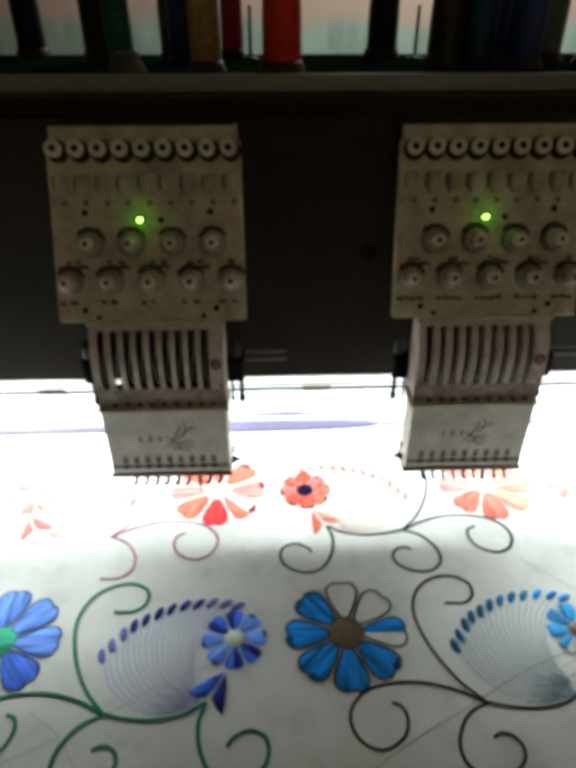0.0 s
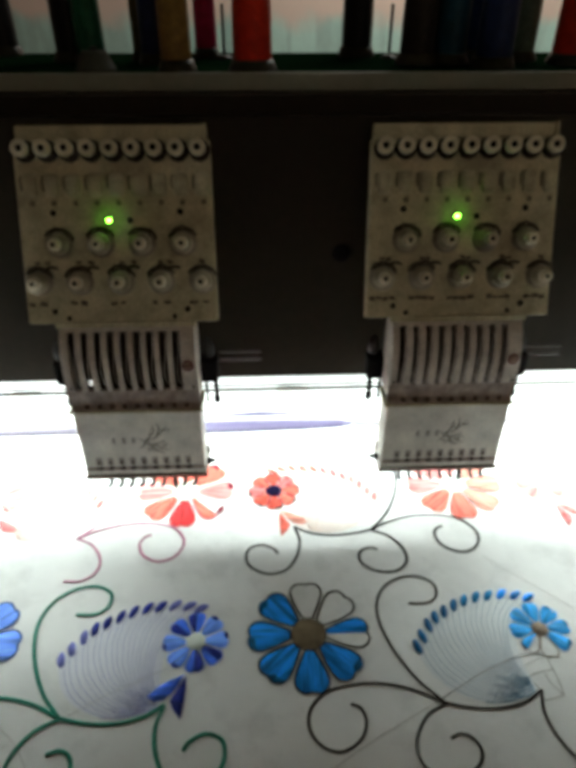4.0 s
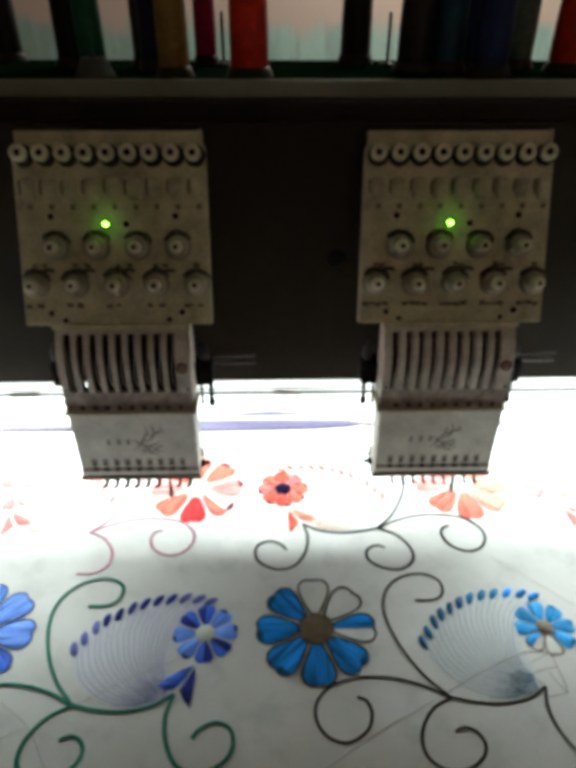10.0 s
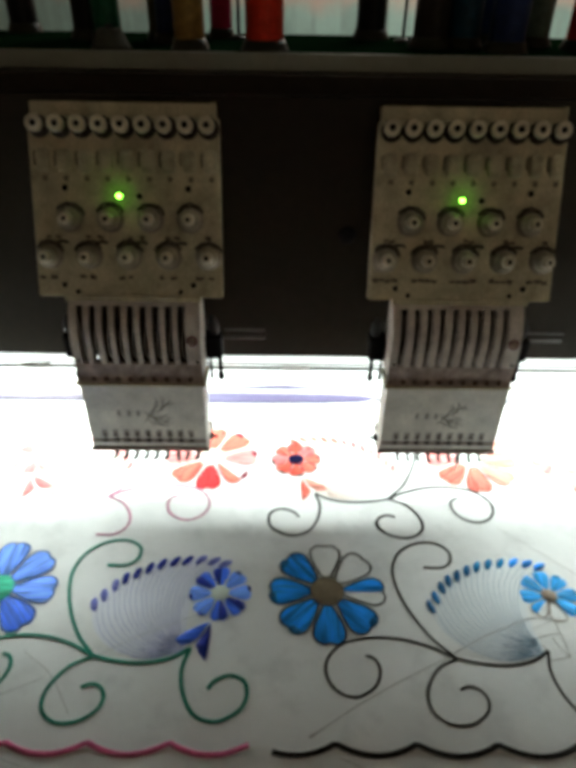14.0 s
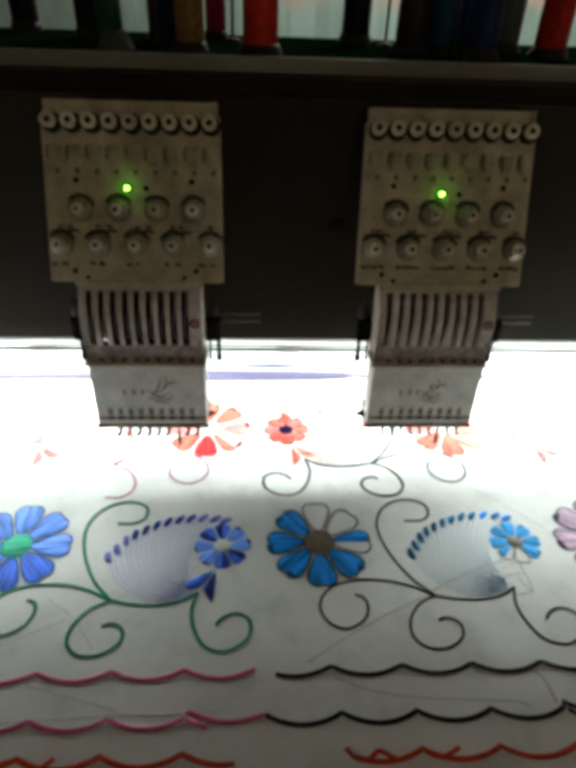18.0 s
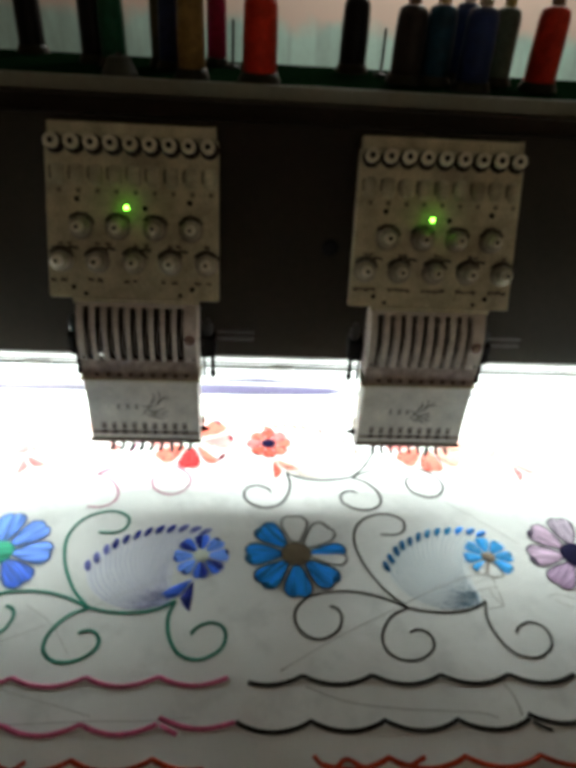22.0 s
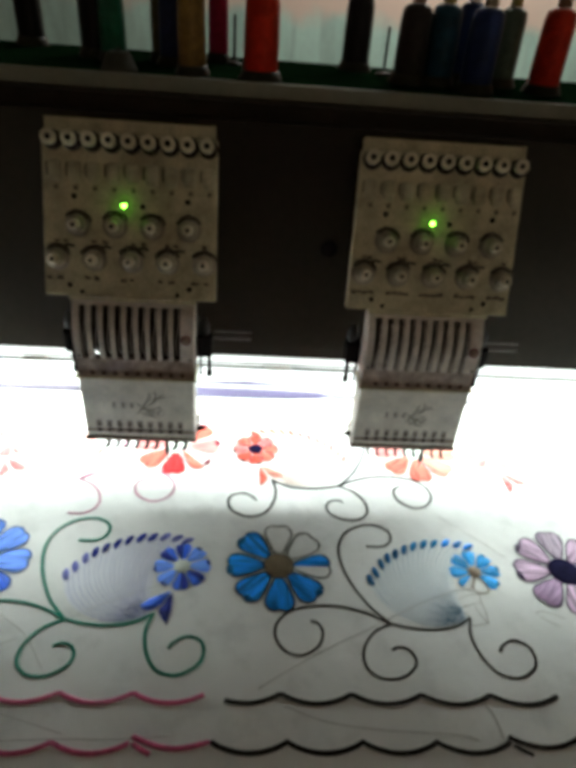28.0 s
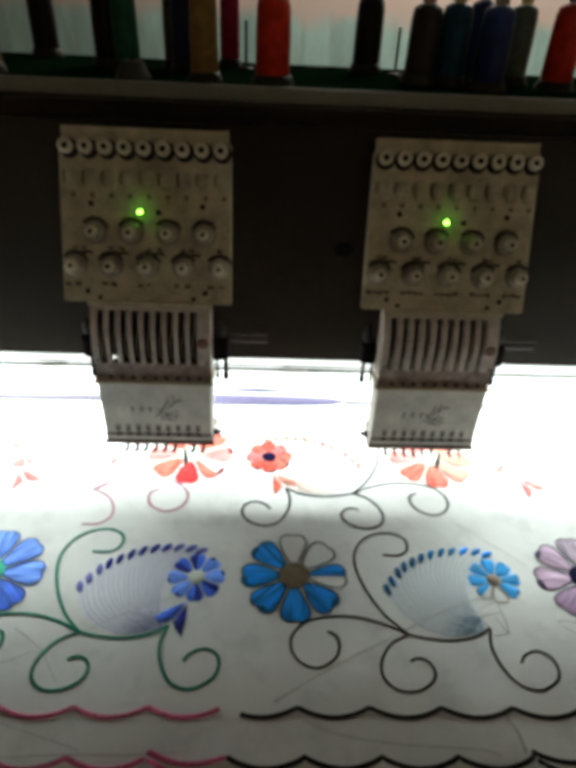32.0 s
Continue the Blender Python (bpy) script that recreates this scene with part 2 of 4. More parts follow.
WALL = material("pale_green_dado_paint", (0.72, 0.88, 0.78), 0.7, 0, 0.12, 40, 0.2, 2.2, 0.2)
WALL_UP = material("peach_wall_paint", (0.80, 0.62, 0.52), 0.7, 0, 0.1, 40, 0.25, 2.2, 0.2)
CEIL = material("whitewashed_ceiling", (0.72, 0.70, 0.66), 0.8, 0, 0.1, 40, 0.2, 2, 0.2)
FLOOR = material("grey_cement_floor", (0.20, 0.19, 0.18), 0.6, 0, 0.3, 30, 0.4, 1.5, 0.3)
TUBE_GLASS = material("glowing_tube_glass", (0.95, 0.97, 1.0), 0.3, glow=4)
CUP = material("smoky_amber_cup_plastic", (0.022, 0.021, 0.008), 0.4, 0, 0.2, 150, 0.4, 20, spec=0.18)
FOOT_RUST = material("rust_stained_guard_foot", (0.66, 0.53, 0.45), 0.6, 0, 0.5, 260, 0.7, 70, 0.3, spec=0.3)
STUD = material("dark_rusty_stud", (0.075, 0.040, 0.030), 0.6, 0.2, 0.4, 200, 0.5, 40, 0.2)
STAIN = material("brown_stained_slot", (0.42, 0.32, 0.27), 0.7, 0, 0.5, 300, 0.6, 120, 0.2)
PALE_STAIN = material("pale_stained_slot", (0.56, 0.48, 0.42), 0.7, 0, 0.5, 300, 0.7, 160, 0.2)
OLD_PRINT = material("faded_brown_print", (0.16, 0.125, 0.078), 0.7, 0, 0.6, 500, 0.5, 200)
BLUE_CORE = material("blue_spool_plastic", (0.06, 0.10, 0.42), 0.4, 0, 0.1, 150)
YELLOW_CORE = material("yellow_spool_plastic", (0.52, 0.42, 0.10), 0.4, 0, 0.1, 150)
BROWN_CORE = material("brown_spool_card", (0.28, 0.15, 0.08), 0.7, 0, 0.2, 150)
FAINT_INK = material("faint_brown_print", (0.34, 0.30, 0.26), 0.6, 0, 0.5, 300)
ROD = material("dull_grey_rod_steel", (0.15, 0.14, 0.13), 0.5, 0.3, 0.2, 200, 0.3, 30)
LEVER = material("grey_lever_steel", (0.62, 0.58, 0.53), 0.5, 0.2, 0.2, 200, 0.3, 30)
REFLECTOR = material("white_reflector_paint", (0.80, 0.82, 0.82), 0.6, 0, 0.1, 80, 0.15, 6)
streaked(WALL, (16.0, 1.0, 2.2), 0.5, 0.6)
streaked(WALL_UP, (3.0, 3.0, 0.8), 0.8)


def two_tone(name, low, high, line, soft):
    """Wall paint that changes colour at a height along a faded, uneven edge."""
    m = material(name, low, 0.7, 0, 0.12, 40, 0.2, 2.2, 0.2)
    streaked(m, (16.0, 1.0, 2.2), 0.55, 0.5)
    nt = m.node_tree
    b = nt.nodes["Principled BSDF"]
    src = b.inputs["Base Color"].links[0].from_socket
    tc, sep, n = nt.nodes.new("ShaderNodeTexCoord"), nt.nodes.new("ShaderNodeSeparateXYZ"), nt.nodes.new("ShaderNodeTexNoise")
    n.inputs["Scale"].default_value, n.inputs["Detail"].default_value = 6.0, 3
    wob, ramp, mx = nt.nodes.new("ShaderNodeMath"), nt.nodes.new("ShaderNodeMapRange"), nt.nodes.new("ShaderNodeMix")
    wob.operation = "MULTIPLY_ADD"
    wob.inputs[1].default_value = 0.16
    ramp.interpolation_type = "SMOOTHSTEP"
    ramp.inputs[1].default_value, ramp.inputs[2].default_value = line + 0.08 - soft, line + 0.08 + soft
    mx.data_type = "RGBA"
    nt.links.new(tc.outputs["Object"], sep.inputs[0])
    nt.links.new(tc.outputs["Object"], n.inputs["Vector"])
    nt.links.new(n.outputs["Fac"], wob.inputs[0])
    slope = nt.nodes.new("ShaderNodeMath")  # the edge of the old paint drops a little towards +x
    slope.operation = "MULTIPLY_ADD"
    slope.inputs[1].default_value = 0.012
    nt.links.new(sep.outputs["X"], slope.inputs[0])
    nt.links.new(sep.outputs["Z"], slope.inputs[2])
    nt.links.new(slope.outputs[0], wob.inputs[2])
    nt.links.new(wob.outputs[0], ramp.inputs[0])
    nt.links.new(ramp.outputs[0], mx.inputs[0])
    nt.links.new(src, mx.inputs[6])
    mx.inputs[7].default_value = (*high, 1)
    nt.links.new(mx.outputs[2], b.inputs["Base Color"])
    return m


WALL_TWO = two_tone("peach_over_green_wall_paint", (0.64, 0.88, 0.77), (0.84, 0.64, 0.53), 1.238, 0.05)
CLOTH = woven("white_cotton_cloth", (0.85, 0.85, 0.84))


# ---- building helpers ----
def mesh_of(name, bm, *mats, smooth=False):
    me = bpy.data.meshes.new(name)
    bm.normal_update()
    bm.to_mesh(me)
    bm.free()
    for m in mats:
        me.materials.append(m)
    if smooth:
        for p in me.polygons:
            p.use_smooth = True
    return me


def part(name, bm, mat, parent, label="", smooth=False, m=None):
    ob = new(name, mesh_of(name, bm, mat, smooth=smooth))
    ob.parent = parent
    if m is not None:
        ob.matrix_basis = m
    if label:
        ob["label"] = label
    return ob


def thing(name, label, category, group="", kind="", m=None, bm=None, mat=None, smooth=False):
    ob = new(name, mesh_of(name, bm, mat, smooth=smooth) if bm else None)
    if m is not None:
        ob.matrix_basis = m
    return tagged(ob, label, category, group, kind)


def box(bm, x0, x1, y0, y1, z0, z1, bevel=0.0, m=None):
    vs = bmesh.ops.create_cube(bm, size=1.0)["verts"]
    t = Matrix.Translation(((x0 + x1) / 2, (y0 + y1) / 2, (z0 + z1) / 2)) @ Matrix.Diagonal((x1 - x0, y1 - y0, z1 - z0, 1))
    bmesh.ops.transform(bm, matrix=(m @ t) if m is not None else t, verts=vs)
    if bevel:
        es = list({e for v in vs for e in v.link_edges})
        bmesh.ops.bevel(bm, geom=es, offset=bevel, segments=2, affect="EDGES", profile=0.6)
    return bm


def boxed(*a, **k):
    return box(bmesh.new(), *a, **k)


def lathe(profile, seg=24, m=None, bm=None):
    """A turned solid about z from (radius, height) pairs."""
    bm = bm or bmesh.new()
    m = m if m is not None else Matrix()
    rings = []
    for r, z in profile:
        rings.append([bm.verts.new(m @ Vector((r * math.cos(2 * math.pi * k / seg), r * math.sin(2 * math.pi * k / seg), z))) for k in range(seg)] if r > 1e-6 else [bm.verts.new(m @ Vector((0, 0, z)))])
    for a, b in zip(rings, rings[1:]):
        for k in range(seg):
            l = (k + 1) % seg
            if len(a) == 1 and len(b) > 1:
                bm.faces.new((a[0], b[k], b[l]))
            elif len(b) == 1 and len(a) > 1:
                bm.faces.new((a[l], a[k], b[0]))
            elif len(a) > 1:
                bm.faces.new((a[k], a[l], b[l], b[k]))
    if len(rings[0]) > 1:
        bm.faces.new(list(reversed(rings[0])))
    if len(rings[-1]) > 1:
        bm.faces.new(rings[-1])
    bmesh.ops.recalc_face_normals(bm, faces=bm.faces)
    return bm


def sweep(pts, radius, seg=8, flat=1.0, bm=None, taper=None):
    """A round or flattened cord along points."""
    bm = bm or bmesh.new()
    pts = [Vector(p) for p in pts]
    rings = []
    up = Vector((0, 0, 1))
    for i, p in enumerate(pts):
        d = (pts[min(i + 1, len(pts) - 1)] - pts[max(i - 1, 0)]).normalized()
        s = d.cross(up)
        s = s.normalized() if s.length > 1e-4 else Vector((1, 0, 0))
        u = s.cross(d).normalized()
        r = radius * (taper(i / (len(pts) - 1)) if taper else 1)
        rings.append([bm.verts.new(p + s * r * math.cos(2 * math.pi * k / seg) + u * r * flat * math.sin(2 * math.pi * k / seg)) for k in range(seg)])
    for a, b in zip(rings, rings[1:]):
        for k in range(seg):
            l = (k + 1) % seg
            bm.faces.new((a[k], a[l], b[l], b[k]))
    bm.faces.new(rings[0])
    bm.faces.new(list(reversed(rings[-1])))
    bmesh.ops.recalc_face_normals(bm, faces=bm.faces)
    return bm


def spline(ctrl, n=8):
    """A smooth line through the control points."""
    p = [Vector((*c, 0)) if len(c) == 2 else Vector(c) for c in ctrl]
    p = [2 * p[0] - p[1]] + p + [2 * p[-1] - p[-2]]
    out = []
    for a, b, c, d in zip(p, p[1:], p[2:], p[3:]):
        for k in range(n):
            t = k / n
            out.append(0.5 * (2 * b + (c - a) * t + (2 * a - 5 * b + 4 * c - d) * t * t + (3 * b - a - 3 * c + d) * t ** 3))
    out.append(p[-2])
    return out

# ---- the room ----
def slab(name, label, mat, *b, cat="wall"):
    return thing(name, label, cat, kind="structure", bm=boxed(*b), mat=mat)


slab("floor", "worn grey cement workshop floor", FLOOR, -3.2, 3.6, -3.2, 3.0, -0.1, 0.0, cat="floor")
slab("ceiling", "whitewashed plain workshop ceiling", CEIL, -3.2, 3.6, -3.2, 3.0, 2.7, 2.8, cat="ceiling")
slab("wall_north", "stained workshop wall, peach paint over pale green", WALL_TWO, -3.2, 3.6, 2.6, 2.8, 0, 2.7)
slab("wall_south", "plain peach painted workshop wall", WALL_UP, -3.2, 3.6, -3.0, -2.8, 0, 2.7)
slab("wall_west", "plain peach painted workshop wall", WALL_UP, -3.0, -2.8, -2.8, 2.6, 0, 2.7)
slab("wall_east", "plain peach painted workshop wall", WALL_UP, 3.2, 3.4, -2.8, 2.6, 0, 2.7)


def tube_fixture(name, label, category, m):
    f = thing(name, label, category, m=m)
    part("batten", boxed(-0.62, 0.62, -0.03, 0.03, -0.04, 0, 0.004), WHITE_COVER, f)
    part("tube", lathe([(0.013, -0.6), (0.014, -0.59), (0.014, 0.59), (0.013, 0.6)], 16, pose(0, 0, -0.056, 0, 90, 0)), TUBE_GLASS, f, "glowing white tube", True)
    for s in (-1, 1):
        part("socket", boxed(s * 0.61 - 0.01, s * 0.61 + 0.01, -0.02, 0.02, -0.075, -0.0405, 0.003), WHITE_COVER, f)


tube_fixture("ceiling_tube_lamp", "white ceiling batten with a glowing fluorescent tube", "ceiling lamp", pose(1.05, 1.95, 2.7))
# unseen fixture added to go with the front fill
tube_fixture("wall_tube_lamp", "white wall batten with a glowing tube, added as front fill", "wall lamp", pose(1.4, -2.8, 1.95, 90, 0, 0))

# ---- the machine's frame ----
T = TABLE
beam = thing("machine_beam", "black painted steel beam of an embroidery machine", "machine beam")
part("beam_body", boxed(-1.6, 1.9, 0.076, 0.26, T + 0.192, T + 0.4298, 0.002), BLACK_PAINT, beam)
part("front_lip", boxed(-1.6, 1.9, 0.066, 0.0755, T + 0.121, T + 0.4130, 0.001), BLACK_PAINT, beam, "folded black steel apron")
# hidden white panel added to bounce tube light onto the near cloth
part("rear_cover", boxed(-1.6, 1.9, 0.247, 0.26, T + 0.012, T + 0.1915), REFLECTOR, beam, "unseen white reflector added behind the heads")
part("screw_cap", lathe([(0.010, 0), (0.010, 0.0004), (0.006, 0.0006), (0, 0.0006)], 16, pose(0.22, 0.0655, T + 0.277, 90, 0, 0)), HOLE, beam, "black round screw cap", True)
for x in (-1.5, 1.8):
    part("column", boxed(x - 0.07, x + 0.07, 0.27, 0.40, 0, T + 0.42, 0.004), GREY_PAINT, beam)
    part("bracket", boxed(x - 0.06, x + 0.06, 0.255, 0.275, T + 0.2, T + 0.4), GREY_PAINT, beam)

work_lamp = thing("beam_tube_lamp", "glowing white fluorescent work lamp fixed under the black beam", "tube lamp")
part("tube", lathe([(0.007, -1.30), (0.008, -1.29), (0.008, 1.29), (0.007, 1.30)], 14, pose(0.165, 0.122, T + 0.163, 0, 90, 0)), TUBE_GLASS, work_lamp, "glowing white tube", True)
for s in (-1, 1):
    part("socket", boxed(0.165 + s * 1.309 - 0.008, 0.165 + s * 1.309 + 0.008, 0.11, 0.134, T + 0.15, T + 0.1925, 0.002), WHITE_COVER, work_lamp)

rear_lamp = thing("rear_tube_lamp", "glowing white fluorescent tubes fixed on the added rear reflector", "tube lamp")
for tx in (-0.685, 1.015):
    part("tube", lathe([(0.006, -0.60), (0.007, -0.59), (0.007, 0.59), (0.006, 0.60)], 14, pose(tx, 0.2395, T + 0.172, 0, 90, 0)), TUBE_GLASS, rear_lamp, "glowing white tube", True)
    for s in (-1, 1):
        part("socket", boxed(tx + s * 0.61 - 0.008, tx + s * 0.61 + 0.008, 0.230, 0.2469, T + 0.16, T + 0.185, 0.002), WHITE_COVER, rear_lamp)

table = thing("machine_table", "grey laminate table of the embroidery machine", "table")
part("table_top", boxed(-1.6, 1.9, -0.74, 0.42, T - 0.034, T - 0.004, 0.003), BED, table)
for x in (-1.3, 1.6):
    for y in (-0.68, 0.2):
        part("leg", boxed(x - 0.03, x + 0.03, y - 0.03, y + 0.03, 0, T - 0.0345), GREY_PAINT, table)

rack = thing("thread_rack", "dark green steel thread tray with a pale grey front lip", "thread rack")
part("tray", boxed(-1.6, 1.9, 0.1035, 0.312, T + 0.432, T + 0.4445), GREEN_TRAY, rack)
part("front_lip", boxed(-1.6, 1.9, 0.098, 0.103, T + 0.4305, T + 0.4458, 0.001), LIP, rack, "pale grey painted lip")
for x in (-1.2, -0.4, 0.7, 1.5):
    part("support", boxed(x - 0.02, x + 0.02, 0.12, 0.25, T + 0.4299, T + 0.4319), BLACK_PAINT, rack)

rail_y, rail_z = 0.03, 0.1275
rod = thing("pull_rod", "thin dark steel rod running behind the sewing heads", "steel rod", m=pose(0, rail_y, T + rail_z))
part("bar", lathe([(0.0019, -1.0), (0.0019, 1.3)], 10, pose(0, 0, 0, 0, 90, 0)), ROD, rod, smooth=True)
part("rear_bar", lathe([(0.0010, -1.0), (0.0010, 1.3)], 10, pose(0, 0.012, -0.002, 0, 90, 0)), ROD, rod, smooth=True)
for x in (-0.137, 0.167):
    part("sleeve", lathe([(0.0024, -0.017), (0.0030, -0.014), (0.0030, 0.014), (0.0024, 0.017)], 12, pose(x, 0, 0, 0, 90, 0)), LEVER, rod, smooth=True)
for x in (-0.98, 1.28):
    part("hanger", boxed(x - 0.006, x + 0.006, -0.006, 0.06, -0.006, 0.02), GREY_PAINT, rod)


# ---- thread cones on the rack ----
def cone(x, y, r, tall, mat, label, core=CREAM, cup=True):
    c = thing("thread_cone", label, "thread cone", "thread cones", m=pose(x, y, T + 0.4445, 0, 0, random.uniform(0, 360)))
    if cup:
        part("cup", lathe([(r * 1.20, 0), (r * 1.27, 0.0008), (r * 1.25, 0.002), (r * 1.14, 0.006), (r * 1.06, 0.0105), (r * 1.02, 0.0105), (r * 1.0, 0.004), (0, 0.004)], 24), CUP, c, "smoky amber plastic cup", True)
    b = 0.0042 if cup else 0.002
    part("wound_thread", lathe([(r * 0.9, b), (r, b + 0.004), (r * 0.995, b + tall * 0.5), (r * 0.95, b + tall - 0.012), (r * 0.86, b + tall - 0.004), (r * 0.5, b + tall), (0, b + tall)], 28), mat, c, smooth=True)
    part("core", lathe([(r * 0.42, b + tall + 0.0005), (r * 0.40, b + tall + 0.011), (r * 0.34, b + tall + 0.0125), (0.003, b + tall + 0.0125), (0.003, b + tall + 0.006), (0, b + tall + 0.006)], 18), core, c, "bare spool core", True)
    return c


def wound(name, colour):
    return thread(name, colour, 0.38, "Z", 420, 0.20)


W_BLACK = wound("black_thread", (0.012, 0.012, 0.013))
W_GREEN = wound("deep_green_thread", (0.012, 0.13, 0.065))
W_BLUE = wound("slate_blue_thread", (0.02, 0.035, 0.11))
W_TAN = wound("tan_gold_thread", (0.34, 0.20, 0.05))
W_MAG = wound("crimson_thread", (0.55, 0.012, 0.08))
W_RED = wound("scarlet_thread", (0.80, 0.036, 0.010))
W_BROWN = wound("dark_brown_thread", (0.036, 0.029, 0.024))
W_TEAL = wound("dark_teal_thread", (0.010, 0.07, 0.12))
W_NAVY = wound("navy_blue_thread", (0.018, 0.042, 0.15))
W_OLIVE = wound("grey_green_thread", (0.13, 0.19, 0.14))
SMOKE = material("smoky_grey_plastic", (0.034, 0.038, 0.020), 0.6, 0, 0.2, 150, 0.4, 60)
W_OLD = wound("olive_brown_thread", (0.13, 0.09, 0.035))
for x, y, r, tall, mat, core, label in (
    (-0.1645, 0.285, 0.0165, 0.082, W_BLACK, CREAM, "black thread cone on a smoky plastic cup"),
    (-0.180, 0.128, 0.0152, 0.084, W_TAN, BLUE_CORE, "tan gold thread cone beside a black one"),
    (-0.069, 0.220, 0.0165, 0.082, W_BLACK, CREAM, "black thread cone beside a green one"),
    (-0.0420, 0.196, 0.0150, 0.084, W_GREEN, BLUE_CORE, "deep green thread cone beside a black one"),
    (0.0105, 0.220, 0.012, 0.082, W_OLD, CREAM, "olive brown thread cone at the back of the rack"),
    (0.0265, 0.190, 0.0145, 0.084, W_BLUE, CREAM, "slate blue thread cone with a shiny streak"),
    (0.056, 0.128, 0.0152, 0.084, W_TAN, BLUE_CORE, "tan gold thread cone on a smoky cup"),
    (0.076, 0.255, 0.0125, 0.080, W_MAG, CREAM, "crimson thread cone at the back of the rack"),
    (0.1305, 0.128, 0.0190, 0.080, W_RED, BLUE_CORE, "scarlet thread cone with a blue spool core"),
    (0.2525, 0.268, 0.0176, 0.080, W_BLACK, YELLOW_CORE, "black thread cone on a dark cup beside a spindle"),
    (0.3065, 0.185, 0.0185, 0.077, W_BROWN, BROWN_CORE, "dark brown thread cone beside a bare spindle"),
    (0.3425, 0.190, 0.0182, 0.079, W_TEAL, YELLOW_CORE, "dark teal thread cone with a yellow core"),
    (0.384, 0.232, 0.0165, 0.082, W_NAVY, CREAM, "navy thread cone at the back of the rack"),
    (0.378, 0.150, 0.0185, 0.080, W_NAVY, CREAM, "navy blue thread cone with a shiny top"),
    (0.4285, 0.215, 0.0165, 0.080, W_OLIVE, YELLOW_CORE, "grey green thread cone with a yellow core"),
    (0.471, 0.180, 0.0185, 0.084, W_RED, BROWN_CORE, "scarlet thread cone with a brown core"),
):
    cone(x, y, r, tall, mat, label, core)
holder = thing("spool_holder", "smoky grey plastic spool cup on the green tray", "spool holder", m=pose(-0.023, 0.127, T + 0.4445))
part("base", lathe([(0.0195, 0), (0.0200, 0.002), (0.0185, 0.004), (0.0130, 0.016), (0.0110, 0.018), (0, 0.018)], 24), SMOKE, holder, smooth=True)
part("peg", lathe([(0.003, 0.0182), (0.003, 0.021), (0, 0.021)], 10), DARK_STEEL, holder, smooth=True)
for x, y in ((0.097, 0.240), (0.287, 0.240)):
    s = thing("spool_spindle", "bare dark steel spindle standing on the thread tray", "spindle", "spindles", m=pose(x, y, T + 0.4445))
    part("foot", lathe([(0.010, 0), (0.010, 0.002), (0.004, 0.004), (0, 0.004)], 14), DARK_STEEL, s, smooth=True)
    part("pin", lathe([(0.0018, 0.0045), (0.0018, 0.052), (0.0008, 0.054), (0, 0.054)], 10), DARK_STEEL, s, smooth=True)


# ---- sewing heads ----
PANEL = pose(0, -0.014, 0.24, -20, 0, 0)  # the tension panel leans back


def on_panel(x, v, out=0.0, turn=0.0):
    """A frame on the panel's face: its z axis points out of the panel."""
    return PANEL @ pose(x, -out, v, 90, 0, 0) @ pose(0, 0, 0, 0, 0, turn)


def ring(r0, r1, h, m, seg=20):
    return lathe([(r0, 0), (r1, 0), (r1, h * 0.8), (r1 - (r1 - r0) * 0.25, h), (r0 + (r1 - r0) * 0.2, h), (r0, h * 0.7), (r0, 0.0)], seg, m)


GUARD = [(-0.004, 0.2395), (-0.013, 0.234), (-0.0215, 0.224), (-0.0275, 0.210), (-0.0305, 0.195), (-0.031, 0.181), (-0.0300, 0.170)]


def ribbon(x0, x1, line, thick):
    """A plate from x0 to x1 that follows a line of (y, z)."""
    bm = bmesh.new()
    rows = []
    for i, (y, z) in enumerate(line):
        ay, az = line[max(i - 1, 0)]
        by, bz = line[min(i + 1, len(line) - 1)]
        d = Vector((0, by - ay, bz - az)).normalized()
        n = Vector((1, 0, 0)).cross(d)
        n = -n if n.y > 0 else n
        p = Vector((0, y, z))
        q = p - n * thick
        rows.append([bm.verts.new((x0, p.y, p.z)), bm.verts.new((x1, p.y, p.z)), bm.verts.new((x1, q.y, q.z)), bm.verts.new((x0, q.y, q.z))])
    for a, b in zip(rows, rows[1:]):
        for k in range(4):
            l = (k + 1) % 4
            bm.faces.new((a[k], a[l], b[l], b[k]))
    bm.faces.new(rows[0])
    bm.faces.new(list(reversed(rows[-1])))
    bmesh.ops.recalc_face_normals(bm, faces=bm.faces)
    return bm


def strokes(curves, r, m):
    bm = bmesh.new()
    for c in curves:
        sweep(spline(c, 5), r, 5, 0.25, bm, taper=lambda t: 0.35 + 0.9 * math.sin(math.pi * min(max(t, 0.03), 0.97)))
    bmesh.ops.transform(bm, matrix=m, verts=bm.verts)
    return bm


